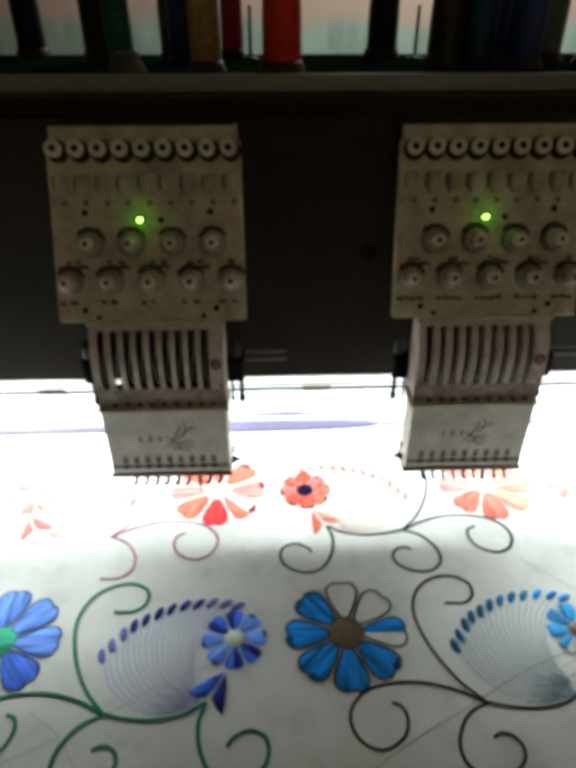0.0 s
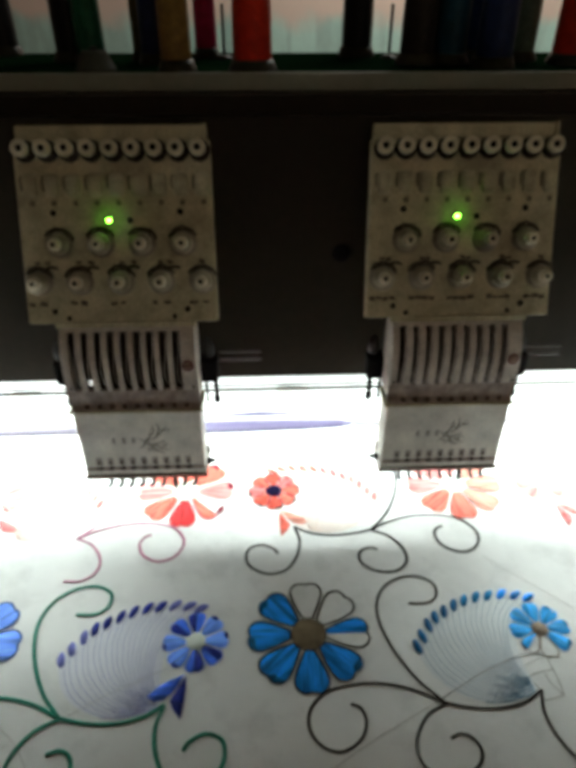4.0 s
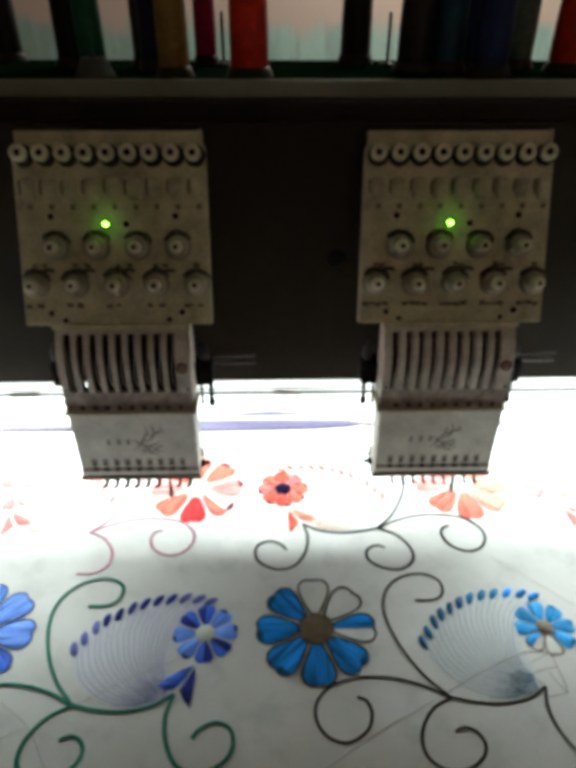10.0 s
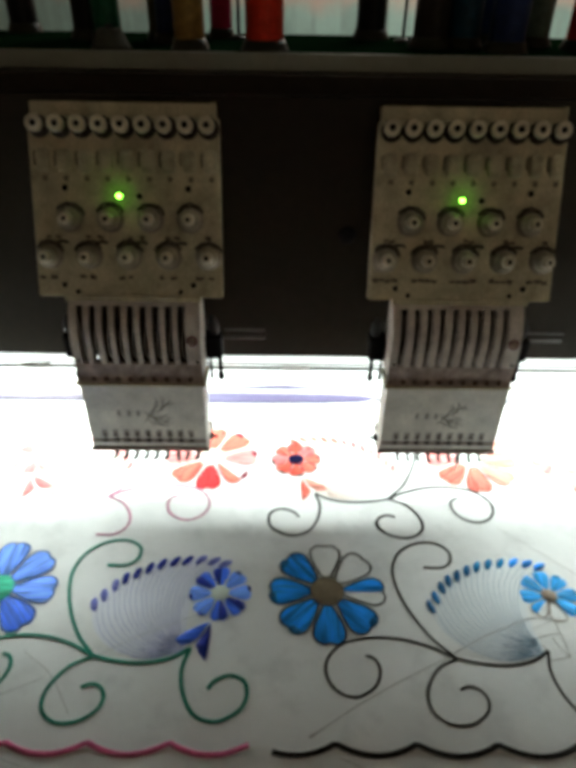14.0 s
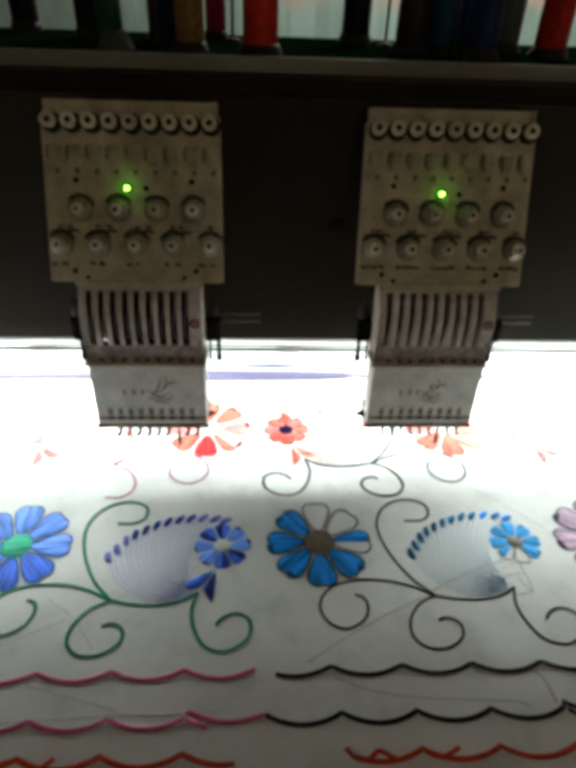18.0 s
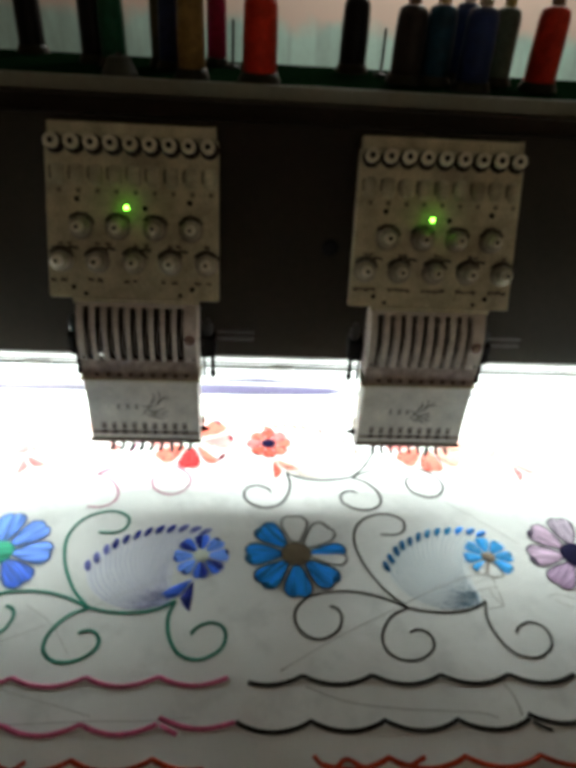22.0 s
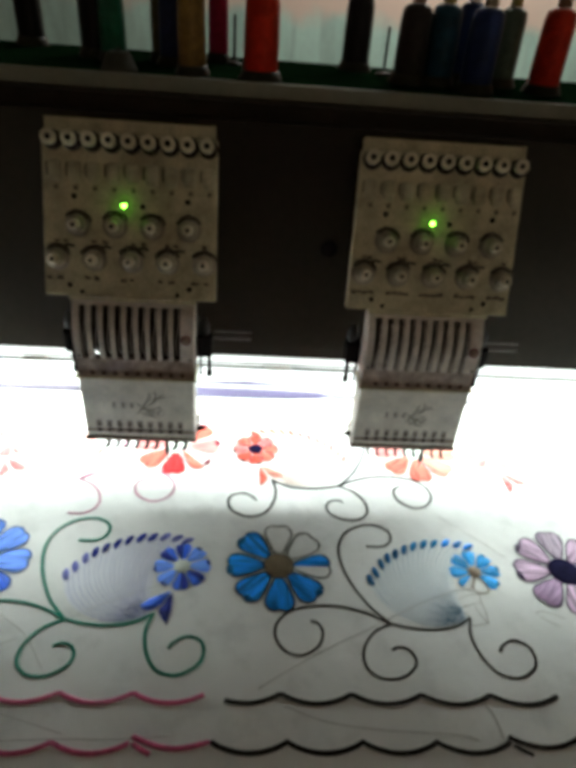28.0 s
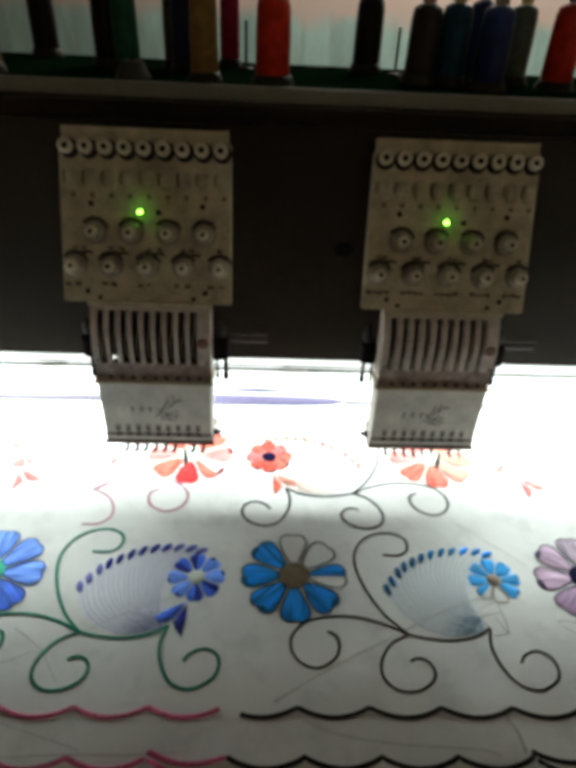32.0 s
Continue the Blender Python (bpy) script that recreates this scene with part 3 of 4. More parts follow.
def sewing_head(x, label, gap):
    h = thing("embroidery_head", label, "embroidery head", "sewing heads", m=pose(x, 0, T))
    # arm to the beam
    part("arm", boxed(-0.050, 0.050, 0.040, 0.0655, 0.262, 0.335, 0.003), GREY_PAINT, h, "dark grey cast arm")
    part("arm_neck", boxed(-0.040, 0.045, 0.0255, 0.0655, 0.215, 0.2615, 0.003), GREY_PAINT, h, "dark grey cast arm")
    # tension panel
    bm = boxed(-0.0930, 0.0910, 0.0, 0.014, 0.0, 0.168, 0.0025)
    for v in bm.verts:
        v.co.x *= 1.0 - (0.20 if v.co.x < 0 else 0.10) * v.co.z
    bmesh.ops.transform(bm, matrix=PANEL, verts=bm.verts)
    panel = part("tension_panel", bm, CREAM, h)
    part("top_strip", boxed(-0.0876, 0.0866, 0.003, 0.014, 0.1682, 0.1810, 0.002, m=PANEL), CREAM, panel)
    part("corner_clip", boxed(0.0835, 0.0868, 0.0005, 0.0028, 0.1685, 0.1815, 0.0006, m=PANEL), CREAM, panel)
    for k in range(9):
        gx = -0.0792 + 0.0198 * k
        gv = 0.1597
        g = part("thread_guide", ring(0.0027, 0.0076, 0.0055, on_panel(gx, gv, 0.0085)), KNOB, panel, smooth=False)
        part("guide_bore", lathe([(0.0034, 0), (0.0034, 0.0042), (0, 0.0042)], 14, on_panel(gx, gv, 0.0086)), HOLE, g, "dark bore")
        part("guide_stem", lathe([(0.0101, 0), (0.0101, 0.0012), (0.0074, 0.0016), (0.0070, 0.0078), (0.0060, 0.0080), (0, 0.0080)], 18, on_panel(gx + 0.0012, gv - 0.0016, 0.0004)), SLOT, g, "dark stem", True)
        tx = gx + 0.002
        part("check_tab", boxed(tx - 0.0066, tx + 0.0066, -0.0042, 0.004, 0.118, 0.139, 0.0040, m=PANEL), TAB, panel)
        w = (0.0032, 0.0044, 0.0036, 0.0048, 0.0028)[(k * 2 + gap) % 5]
        # brown stroke drawn as the shadow along the tab's left side
        part("tab_slit", sweep([PANEL @ Vector(p) for p in ((tx - 0.0076, -0.0003, 0.137), (tx - 0.0086, -0.0004, 0.132), (tx - 0.0080, -0.0003, 0.128 - w))], 0.0004 + w * 0.18, 6), GRIME_SHADE, panel, "brown stroke for the shadow left of the tab", True)
        part("tab_eye", lathe([(0.0026, 0), (0.0028, 0.0006), (0, 0.0006)], 10, on_panel(tx + 0.001, 0.1125, 0.0003)), GRIME_SHADE, panel, "small stained eye")
    for px, pv, r in ((-0.0585, 0.1040, 0.0030), (0.0595, 0.1040, 0.0030), (0.0125, 0.0968, 0.0030), (-0.066, 0.0118, 0.0027), (0.062, 0.0125, 0.0030), (-0.053, 0.0050, 0.0024), (0.049, 0.0055, 0.0024), (0.066, 0.019, 0.0018)):
        part("screw_hole", lathe([(r, 0), (r, 0.0007), (r * 0.6, 0.0009), (0, 0.0004)], 12, on_panel(px, pv, 0.0003)), HOLE, panel, "dark screw hole")
    led = part("led_holder", ring(0.0026, 0.0044, 0.0016, on_panel(-0.0068, 0.0968, 0.0003)), CREAM_DARK, panel, "grimy bezel")
    part("led", lathe([(0.0018, 0), (0.0018, 0.0038), (0.0014, 0.0050), (0, 0.0054)], 14, on_panel(-0.0068, 0.0968, 0.0006)), LED, led, "glowing green lamp", True)

    def knob(kx, kv, n):
        m = on_panel(kx, kv)
        k = part("tension_disc", lathe([(0.0128, 0), (0.0130, 0.0012), (0.0112, 0.0026), (0.0100, 0.0028), (0, 0.0028)], 24, on_panel(kx, kv, 0.0003)), CREAM_DARK, panel, "grimy tension disc", True)
        wob = random.Random(31 * n + 5)
        for r, lo, hi, thick in ((0.0134, 18, 160, 0.0013), (0.0108, 40, 150, 0.0010)):
            turn = (n * 37) % 24 - 12
            bm = sweep([m @ Vector(((r + wob.uniform(-0.0008, 0.0008)) * math.cos(a), (r + wob.uniform(-0.0009, 0.0009)) * math.sin(a) + 0.0014, 0.0026)) for a in [math.radians(lo + turn + (hi - lo) * i / 10) for i in range(11)]], thick, 6)
            part("check_spring", bm, SMUDGE, k, "dark oily wire spring", True)
        if 4 <= n < 8:  # the lower springs end in a tail
            part("spring_tail", sweep(spline([m @ Vector(p) for p in ((0.0070, 0.0125, 0.002), (0.0125, 0.0138 + wob.uniform(-0.001, 0.001), 0.0022), (0.0185, 0.0128, 0.0015))], 3), 0.0015, 6), SMUDGE, k, "dark oily wire tail", True)
        part("knob", lathe([(0.0096, 0.0030), (0.0104, 0.0056), (0.0100, 0.0090), (0.0088, 0.0115), (0.0066, 0.0130), (0, 0.0130)], 20, on_panel(kx, kv, 0.0004)), DOME, k, "grimy ivory knob", True)
        part("hub", lathe([(0.0062, 0.0131), (0.0060, 0.0180), (0.0052, 0.0205), (0.0042, 0.0212), (0.0022, 0.0212), (0.0022, 0.0180), (0, 0.0180)], 18, on_panel(kx, kv, 0.0004)), KNOB, k, "ivory knob hub", True)
        part("shaft_end", lathe([(0.0021, 0.0182), (0.0021, 0.0206), (0, 0.0206)], 10, on_panel(kx, kv, 0.0004)), HOLE, k, "dark shaft end")

    for n in range(4):
        knob(-0.0552 + 0.0388 * n, 0.0755, n)
    for n in range(5):
        knob(-0.0776 + 0.0388 * n, 0.0400, n + 4)
    # faded lettering that cannot be read: rows of bars
    rnd = random.Random(7)
    for row_v, start, words, count in ((0.0580, -0.0800, 2, 5), (0.0195, -0.0895, 2 if gap else 4, 5)):
        for n in range(count):
            px = start + 0.0388 * n + rnd.uniform(-0.001, 0.002)
            for w in range(words):
                wide, v, tall = rnd.uniform(0.0044, 0.0070), row_v + rnd.uniform(-0.0008, 0.0008), rnd.uniform(0.0012, 0.0024)
                if px + wide < 0.086:
                    lean = pose(px + wide / 2, 0, v, 0, rnd.uniform(-14, 22), 0)
                    part("print_bar", boxed(-wide / 2, wide / 2, -0.0006, -0.0002, -tall, tall, m=PANEL @ lean), OLD_PRINT, panel, "faded brown print")
                px += wide + (rnd.uniform(0.003, 0.007) if gap else 0.0007)
    # curved lever guard: ribs with open slots
    guard = part("lever_guard", ribbon(-0.0655, -0.0580, GUARD, 0.004), GUARD_PAINT, h)
    for n in range(9):
        x0 = -0.0580 + 0.0073 + 0.01285 * n
        x1 = x0 + (0.0051 if gap else 0.0066) if n < 8 else 0.0668
        part("guard_rib", ribbon(x0, x1, GUARD, 0.0045 if gap else 0.0110), GUARD_PAINT, guard)
    part("guard_foot", ribbon(-0.0655, 0.0668, [(-0.0300, 0.1699), (-0.0292, 0.160), (-0.0290, 0.1515), (-0.0345, 0.1455)], 0.004), FOOT_RUST, guard, "rust-stained lower edge of the guard")
    part("guard_crown", ribbon(-0.0655, 0.0668, [(-0.0050, 0.2402), (-0.0132, 0.2350), (-0.0162, 0.2318)], 0.004), GUARD_PAINT, guard)
    part("guard_head", boxed(-0.0675, 0.0690, -0.0155, 0.002, 0.2352, 0.2412, 0.001), CREAM, guard)
    for n in range(9):
        part("guard_screw", lathe([(0.0027, 0), (0.0027, 0.0012), (0.0018, 0.0024), (0, 0.0024)], 10, pose(-0.0490 + 0.01285 * n, -0.0305, 0.1512, 90, 0, 0)), RUSTY, guard, "dark rusty stud")
    for ex in (-0.0612, 0.0630):
        part("corner_screw", lathe([(0.0017, 0), (0.0017, 0.0008), (0, 0.0010)], 10, pose(ex, -0.0303, 0.1735, 90, 0, 0)), HOLE, guard, "small black screw")
    # take-up levers in the slots: sunk in one head, riding near the guard's face in the other
    for n in range(9):
        lx = -0.0580 + 0.0031 + 0.01285 * n
        if gap:
            line = [(lx - 0.0008, 0.0, 0.233), (lx + 0.0008, -0.0090, 0.224), (lx + 0.0008, -0.0175, 0.208), (lx - 0.0008, -0.0225, 0.194), (lx - 0.0008, -0.0235, 0.180), (lx + 0.0008, -0.0215, 0.172)]
        else:
            line = [(lx + 0.0030, -0.0150, 0.2235), (lx + 0.0036, -0.0225, 0.2170), (lx + 0.0038, -0.0275, 0.2070), (lx + 0.0026, -0.0302, 0.1950), (lx + 0.0010, -0.0310, 0.1840), (lx + 0.0014, -0.0295, 0.1720)]
        part("take_up_lever", sweep(spline(line, 4), 0.0007 if gap else 0.0016, 6), LEVER if gap else PALE_STAIN, h, "grey steel take-up lever" if gap else "stained take-up lever", True)
    # dark plates added as shade behind the slots; one gap shows lit cloth
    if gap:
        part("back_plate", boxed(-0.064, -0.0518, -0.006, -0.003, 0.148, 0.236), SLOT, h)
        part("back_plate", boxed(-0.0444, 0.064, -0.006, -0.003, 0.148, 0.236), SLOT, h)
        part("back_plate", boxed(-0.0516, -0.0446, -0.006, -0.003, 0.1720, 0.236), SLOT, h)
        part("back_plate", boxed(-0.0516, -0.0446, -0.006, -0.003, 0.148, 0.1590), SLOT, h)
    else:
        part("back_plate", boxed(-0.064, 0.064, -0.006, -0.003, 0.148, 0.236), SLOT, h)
    for s, sx in ((-1, -0.0655), (1, 0.0668)):
        line = [(y, z) for y, z in GUARD]
        bm = bmesh.new()
        f = [bm.verts.new((sx, y + 0.001, z)) for y, z in line] + [bm.verts.new((sx, -0.0270, 0.1520)), bm.verts.new((sx, 0.012, 0.1520)), bm.verts.new((sx, 0.012, 0.2395))]
        face = bm.faces.new(f)
        ext = bmesh.ops.extrude_face_region(bm, geom=[face])
        bmesh.ops.translate(bm, vec=(-s * 0.003, 0, 0), verts=[v for v in ext["geom"] if isinstance(v, bmesh.types.BMVert)])
        bmesh.ops.recalc_face_normals(bm, faces=bm.faces)
        part("guard_cheek", bm, GUARD_PAINT, guard)
    # round red mark
    badge = part("badge", lathe([(0.0058, 0), (0.0058, 0.0006), (0, 0.0006)], 22, pose(0.0590, -0.0304, 0.1990, 82, 0, 0)), RED_INK, h, "round faded red mark", True)
    part("badge_centre", lathe([(0.0034, 0.0007), (0.0034, 0.0010), (0, 0.0010)], 18, pose(0.0590, -0.0304, 0.1990, 82, 0, 0)), CREAM, badge)
    part("badge_sign", boxed(0.0567, 0.0612, -0.0319, -0.0315, 0.1980, 0.2003), RED_INK, badge, "faded red sign")
    # needle cover
    cover = part("needle_cover", boxed(-0.0655, 0.0668, -0.0330, 0.0, 0.0585, 0.1445, 0.0016), WHITE_COVER, h, "off-white painted needle cover")
    part("cover_flange", boxed(-0.0690, 0.0700, -0.0350, 0.001, 0.1447, 0.1475, 0.0008), CREAM, cover)
    part("cover_edge", boxed(-0.0672, 0.0682, -0.0345, 0.002, 0.0530, 0.0583, 0.001), RUSTY, cover, "rust brown lower edge")
    part("clamp_channel", boxed(-0.0640, 0.0655, -0.0335, -0.0331, 0.0655, 0.0708, 0.0001), STAIN, cover, "stained channel")
    for n in range(9):
        nx = -0.0485 + 0.0122 * n
        part("clamp_slot", boxed(nx - 0.0031, nx + 0.0031, -0.0338, -0.0332, 0.0735, 0.0835, 0.0002), PALE_STAIN, cover, "stained slot")
        part("clamp_screw", lathe([(0.0031, 0), (0.0031, 0.0012), (0, 0.0016)], 10, pose(nx, -0.0336, 0.0690, 90, 0, 0)), STUD, cover, "rusty clamp screw")
        part("clamp_screw", lathe([(0.0018, 0), (0.0018, 0.0008), (0, 0.0010)], 10, pose(nx, -0.0338, 0.0775, 90, 0, 0)), STUD, cover, "stained clamp screw")
    # maker's mark as plain shapes
    for n, w in enumerate((0.0030, 0.0040, 0.0034)):
        part("mark_bar", boxed(-0.030 + 0.0105 * n, -0.030 + 0.0105 * n + w, -0.0336, -0.0332, 0.1035, 0.1110), FAINT_INK, cover, "faint worn print")
    mark = [[(-8, -10), (-2, -2), (3, 6), (5, 15)], [(0, 0), (8, 4), (14, 11), (20, 17)], [(8, 4), (12, 13), (11, 20)], [(14, 11), (18, 12), (23, 13)], [(-7, 4), (0, -2), (6, -8), (8, -14)], [(-2, -4), (6, -4), (13, -9), (20, -11)], [(6, -4), (12, -2), (17, 1)], [(-2, -13), (5, -11), (11, -13), (16, -15)], [(3, 6), (7, 10), (6, 18)], [(-5, -6), (1, -9), (7, -6)], [(13, -9), (15, -5), (20, -4)]]
    grow = 0.00118 if gap else 0.00105
    part("mark_leaf", strokes([[(a * grow, b * grow) for a, b in c] for c in mark], 0.0007, pose(0.007 if gap else 0.003, -0.0332, 0.1060, 90, 0, 0)), OLD_PRINT, cover, "faded leaf-like printed mark")
    # presser feet and needles
    for n in range(9):
        nx = -0.0418 + 0.0120 * n
        if n == 6:
            continue
        toe = 0.0034 if gap else -0.0016
        foot = part("presser_foot", sweep(spline([(nx, -0.026, 0.0528), (nx, -0.0262, 0.047), (nx, -0.0270, 0.0425), (nx - toe * 0.35, -0.030, 0.0398), (nx - toe, -0.032, 0.0406)], 4), 0.0023 if gap else 0.0019, 7), DARK_STEEL, h, "dark steel hooked foot", True)
        part("needle", lathe([(0.0009, 0.0528), (0.0009, 0.044), (0.0002, 0.0405)], 8, pose(nx, -0.0235, 0)), STEEL, foot, smooth=True)
    # side brackets
    for s in (-1, 1):
        sx = 0.0785 * s if gap else (0.0850 if s > 0 else -0.0745)
        b = part("side_bracket", boxed(sx - (0.0135 if s > 0 and gap else 0.0090), sx + 0.0080 - 0.001 * s, 0.002, 0.022, 0.1565, 0.184, 0.003), HOLE, h, "black rubber-coated bracket")
        part("bracket_roller", lathe([(0.0048, 0), (0.0060, 0.002), (0.0060, 0.012), (0.0046, 0.014), (0.0030, 0.020), (0, 0.020)], 14, pose(sx - 0.002, 0.012, 0.1842)), DARK_STEEL, b, "dark oily roller", True)
        part("bracket_link", boxed(sx - 0.014 if s > 0 else sx + 0.002, sx - 0.002 if s > 0 else sx + 0.014, 0.006, 0.018, 0.172, 0.18), DARK_STEEL, b)
        part("hanging_pin", lathe([(0.0022, -0.010), (0.0036, -0.007), (0.0036, -0.002), (0.0022, 0.0), (0.0022, 0.0245)], 12, pose(sx + s * 0.003, 0.012, 0.1335)), HOLE, b, "black hanging pin", True)
        part("hanging_pin", lathe([(0.0014, -0.006), (0.0022, -0.004), (0.0014, 0.0), (0.0014, 0.0245)], 10, pose(sx - s * 0.007, 0.008, 0.1335)), DARK_STEEL, b, smooth=True)
    for k, dz in enumerate((0.1770, 0.1860)):
        part("shaft", lathe([(0.0017 - 0.0004 * k, 0.0), (0.0017 - 0.0004 * k, 0.043), (0.0010, 0.0445), (0, 0.0445)], 12, pose(0.0872, 0.016, dz, 0, 90, 0)), ROD, h, "short steel shaft", True)
    side = 1 if gap else -1
    ex = 0.0682 if gap else -0.0672
    part("side_screw", lathe([(0.0040, 0), (0.0042, 0.004), (0.0022, 0.005), (0.0022, 0.0095), (0, 0.0095)], 12, pose(ex, -0.024, 0.0685, 0, 90 * side, 0)), HOLE, cover, "black side screw", True)
    part("side_spring", lathe([(0.0014, 0), (0.0020, 0.003), (0.0014, 0.006), (0.0020, 0.009), (0.0012, 0.012), (0, 0.012)], 8, pose(ex + side * 0.0022, -0.020, 0.0755)), RUSTY, cover, "small rusty spring", True)
    # the needle bar that is sewing
    bar = thing("needle_bar", "dark steel sewing needle bar under the needle cover", "needle bar", "needle bars", m=pose(x + 0.0302, -0.026, T))
    part("clamp", lathe([(0.0021, 0.0562), (0.0021, 0.0440), (0.0028, 0.0430), (0.0028, 0.0385), (0.0016, 0.0370), (0, 0.0370)], 10), DARK_STEEL, bar, "dark steel clamp", True)
    part("needle", lathe([(0.0010, 0.0370), (0.0009, 0.0240), (0.0002, 0.0190), (0, 0.0190)], 8), STEEL, bar, smooth=True)
    part("foot_ring", ring(0.0016, 0.0032, 0.0022, pose(0, -0.001, 0.0345)), DARK_STEEL, bar, "presser ring")
    return h, bar


head_a, bar_a = sewing_head(0.0, "grimy cream nine-needle embroidery head with a lit green lamp", True)
head_b, bar_b = sewing_head(PITCH, "grimy cream nine-needle embroidery head with stained slots", False)

# ---- the embroidered cloth and its frame ----
cloth = thing("embroidered_cloth", "white cotton cloth embroidered with flowers, scrolls and scalloped lines", "cloth", m=pose(0, 0, T))
ground = part("ground_cloth", boxed(-1.1, 1.4, -0.66, 0.30, -0.0038, 0.0), CLOTH, cloth, "plain white cotton")

BLUE = satin("peacock_blue_thread", (0.008, 0.275, 0.86), 1.4, 0.4)
DUSK = satin("dark_teal_blue_thread", (0.004, 0.10, 0.24), 1.4)
TEAL = satin("teal_blue_thread", (0.004, 0.19, 0.43), 1.4)
AZURE = satin("azure_thread", (0.02, 0.34, 0.80), 1.4)
SKY = satin("cornflower_thread", (0.14, 0.30, 0.88), 1.8, 0.5)
ROYAL = satin("royal_blue_thread", (0.05, 0.15, 0.72), 1.7)
DEEP = satin("deep_navy_thread", (0.012, 0.025, 0.24))
LILAC = thread("lilac_blue_thread", (0.22, 0.24, 0.72))
CORAL = satin("coral_thread", (0.74, 0.14, 0.10), 1.5)
APRICOT = satin("apricot_thread", (0.80, 0.32, 0.245), 1.3)
TANGERINE = satin("burnt_coral_thread", (0.66, 0.09, 0.06), 1.4)
VERMILION = satin("vermilion_thread", (0.60, 0.025, 0.03))
PEACH = satin("pale_coral_thread", (0.80, 0.27, 0.26), 1.4)
SALMON = satin("salmon_thread", (0.78, 0.20, 0.20), 1.3)
PALE = thread("washed_coral_thread", (0.80, 0.41, 0.385))
MAROON = thread("dark_maroon_thread", (0.32, 0.03, 0.055))
DARK_TIP = thread("dark_brown_tip_thread", (0.10, 0.035, 0.035))
HEATHER = satin("dark_heather_thread", (0.38, 0.24, 0.39), 1.5)
ASH = satin("greyish_mauve_thread", (0.42, 0.33, 0.42), 1.4)
MAUVE = satin("mauve_thread", (0.54, 0.37, 0.52), 1.5)
PLUM = thread("plum_thread", (0.055, 0.02, 0.075))
GREEN = thread("bottle_green_thread", (0.020, 0.29, 0.20))
MINT = satin("emerald_thread", (0.03, 0.45, 0.27))
OLIVE = thread("dark_taupe_thread", (0.036, 0.030, 0.024), spec=0.05)
BROWN = thread("umber_thread", (0.25, 0.185, 0.11))
TAUPE = thread("pale_taupe_thread", (0.36, 0.27, 0.20))
EDGE = thread("dusky_blue_edging_thread", (0.04, 0.12, 0.42))
NAVY = thread("navy_centre_thread", (0.012, 0.010, 0.045), 0.8, spec=0.02)
BLACK = thread("black_sewing_thread", (0.016, 0.013, 0.010))
SLATE = thread("slate_thread", (0.016, 0.013, 0.013), spec=0.05)
PINK = thread("rose_pink_thread", (0.66, 0.20, 0.36))
ROSE = thread("deep_rose_thread", (0.88, 0.155, 0.36), 0.45, spec=0.35)
RED = thread("brick_red_thread", (0.74, 0.085, 0.03))
HAIR_LILAC = thread("pale_lilac_line_thread", (0.38, 0.40, 0.72))
HAIR_BLUE = thread("slate_blue_line_thread", (0.20, 0.34, 0.48))
HAIR_PEACH = thread("pale_peach_line_thread", (0.80, 0.52, 0.42))
WASH_LILAC = material("thin_lilac_stitching", (0.74, 0.75, 0.825), 0.7, 0, 0.2, 700, 0.08, 40, 0.2)
WASH_BLUE = material("thin_pale_blue_stitching", (0.75, 0.785, 0.81), 0.7, 0, 0.2, 700, 0.08, 40, 0.2)
WASH_PEACH = material("thin_peach_stitching", (0.80, 0.72, 0.68), 0.7, 0, 0.1, 700, 0.08, 40, 0.2)
CENTRE = material("plain_cotton_centre", (0.66, 0.72, 0.66), 0.8, 0, 0.15, 600, 0.2, 60, 0.2)
SKETCH = material("brown_drawing_line", (0.50, 0.48, 0.45), 0.8, 0, 0.5, 400)
CREASE = material("darker_crease_line", (0.76, 0.75, 0.72), 0.85, 0, 0.4, 300, 0.5, 60)
GRAPHITE = material("dark_pencil_marking", (0.50, 0.50, 0.51), 0.8, 0, 0.5, 400)
PENCIL = material("pencil_marking", (0.68, 0.67, 0.65), 0.8, 0, 0.5, 400)

# one motif, in millimetres, as the design repeats it: scrolls, leaf, flowers
STEMS = {
    "hook_scroll": [(-30, -254), (-50, -264), (-63, -283), (-63, -301), (-50, -312), (-32, -312), (-17, -303), (-13, -292), (-18, -283), (-27, -280), (-35, -283)],
    "tall_scroll": [(-33, -253), (-53, -231), (-70, -198), (-77, -165), (-70, -140), (-53, -125), (-31, -121), (-14, -130), (-13, -145), (-24, -154), (-43, -154)],
    "leaf_stem": [(-35, -253), (-13, -258.5), (13, -260.5), (38, -256), (55, -246)],
    "tail_scroll": [(55, -246), (50, -266), (54, -288), (66, -306), (85, -311), (103, -302), (109, -290), (106, -277), (93, -271.5), (80, -277), (75, -284)],
    "long_scroll": [(-34, -253.5), (-54, -243), (-83, -235), (-112, -235), (-135, -241), (-149, -255), (-151, -271), (-142, -285), (-126, -290), (-109, -281), (-103, -267), (-106, -256), (-114, -252)],
}
BEADS = [(-45, -201), (-38, -190.5), (-29.5, -179), (-21, -170.5), (-10.5, -164), (1, -157.5), (13, -152.5), (26, -149), (39, -147.5), (53, -146.5), (67, -148), (79, -151.5)]
LEAF_OUT = [(-46, -207), (-39, -226), (-25, -242), (-4, -253), (20, -256.5), (46, -250)]
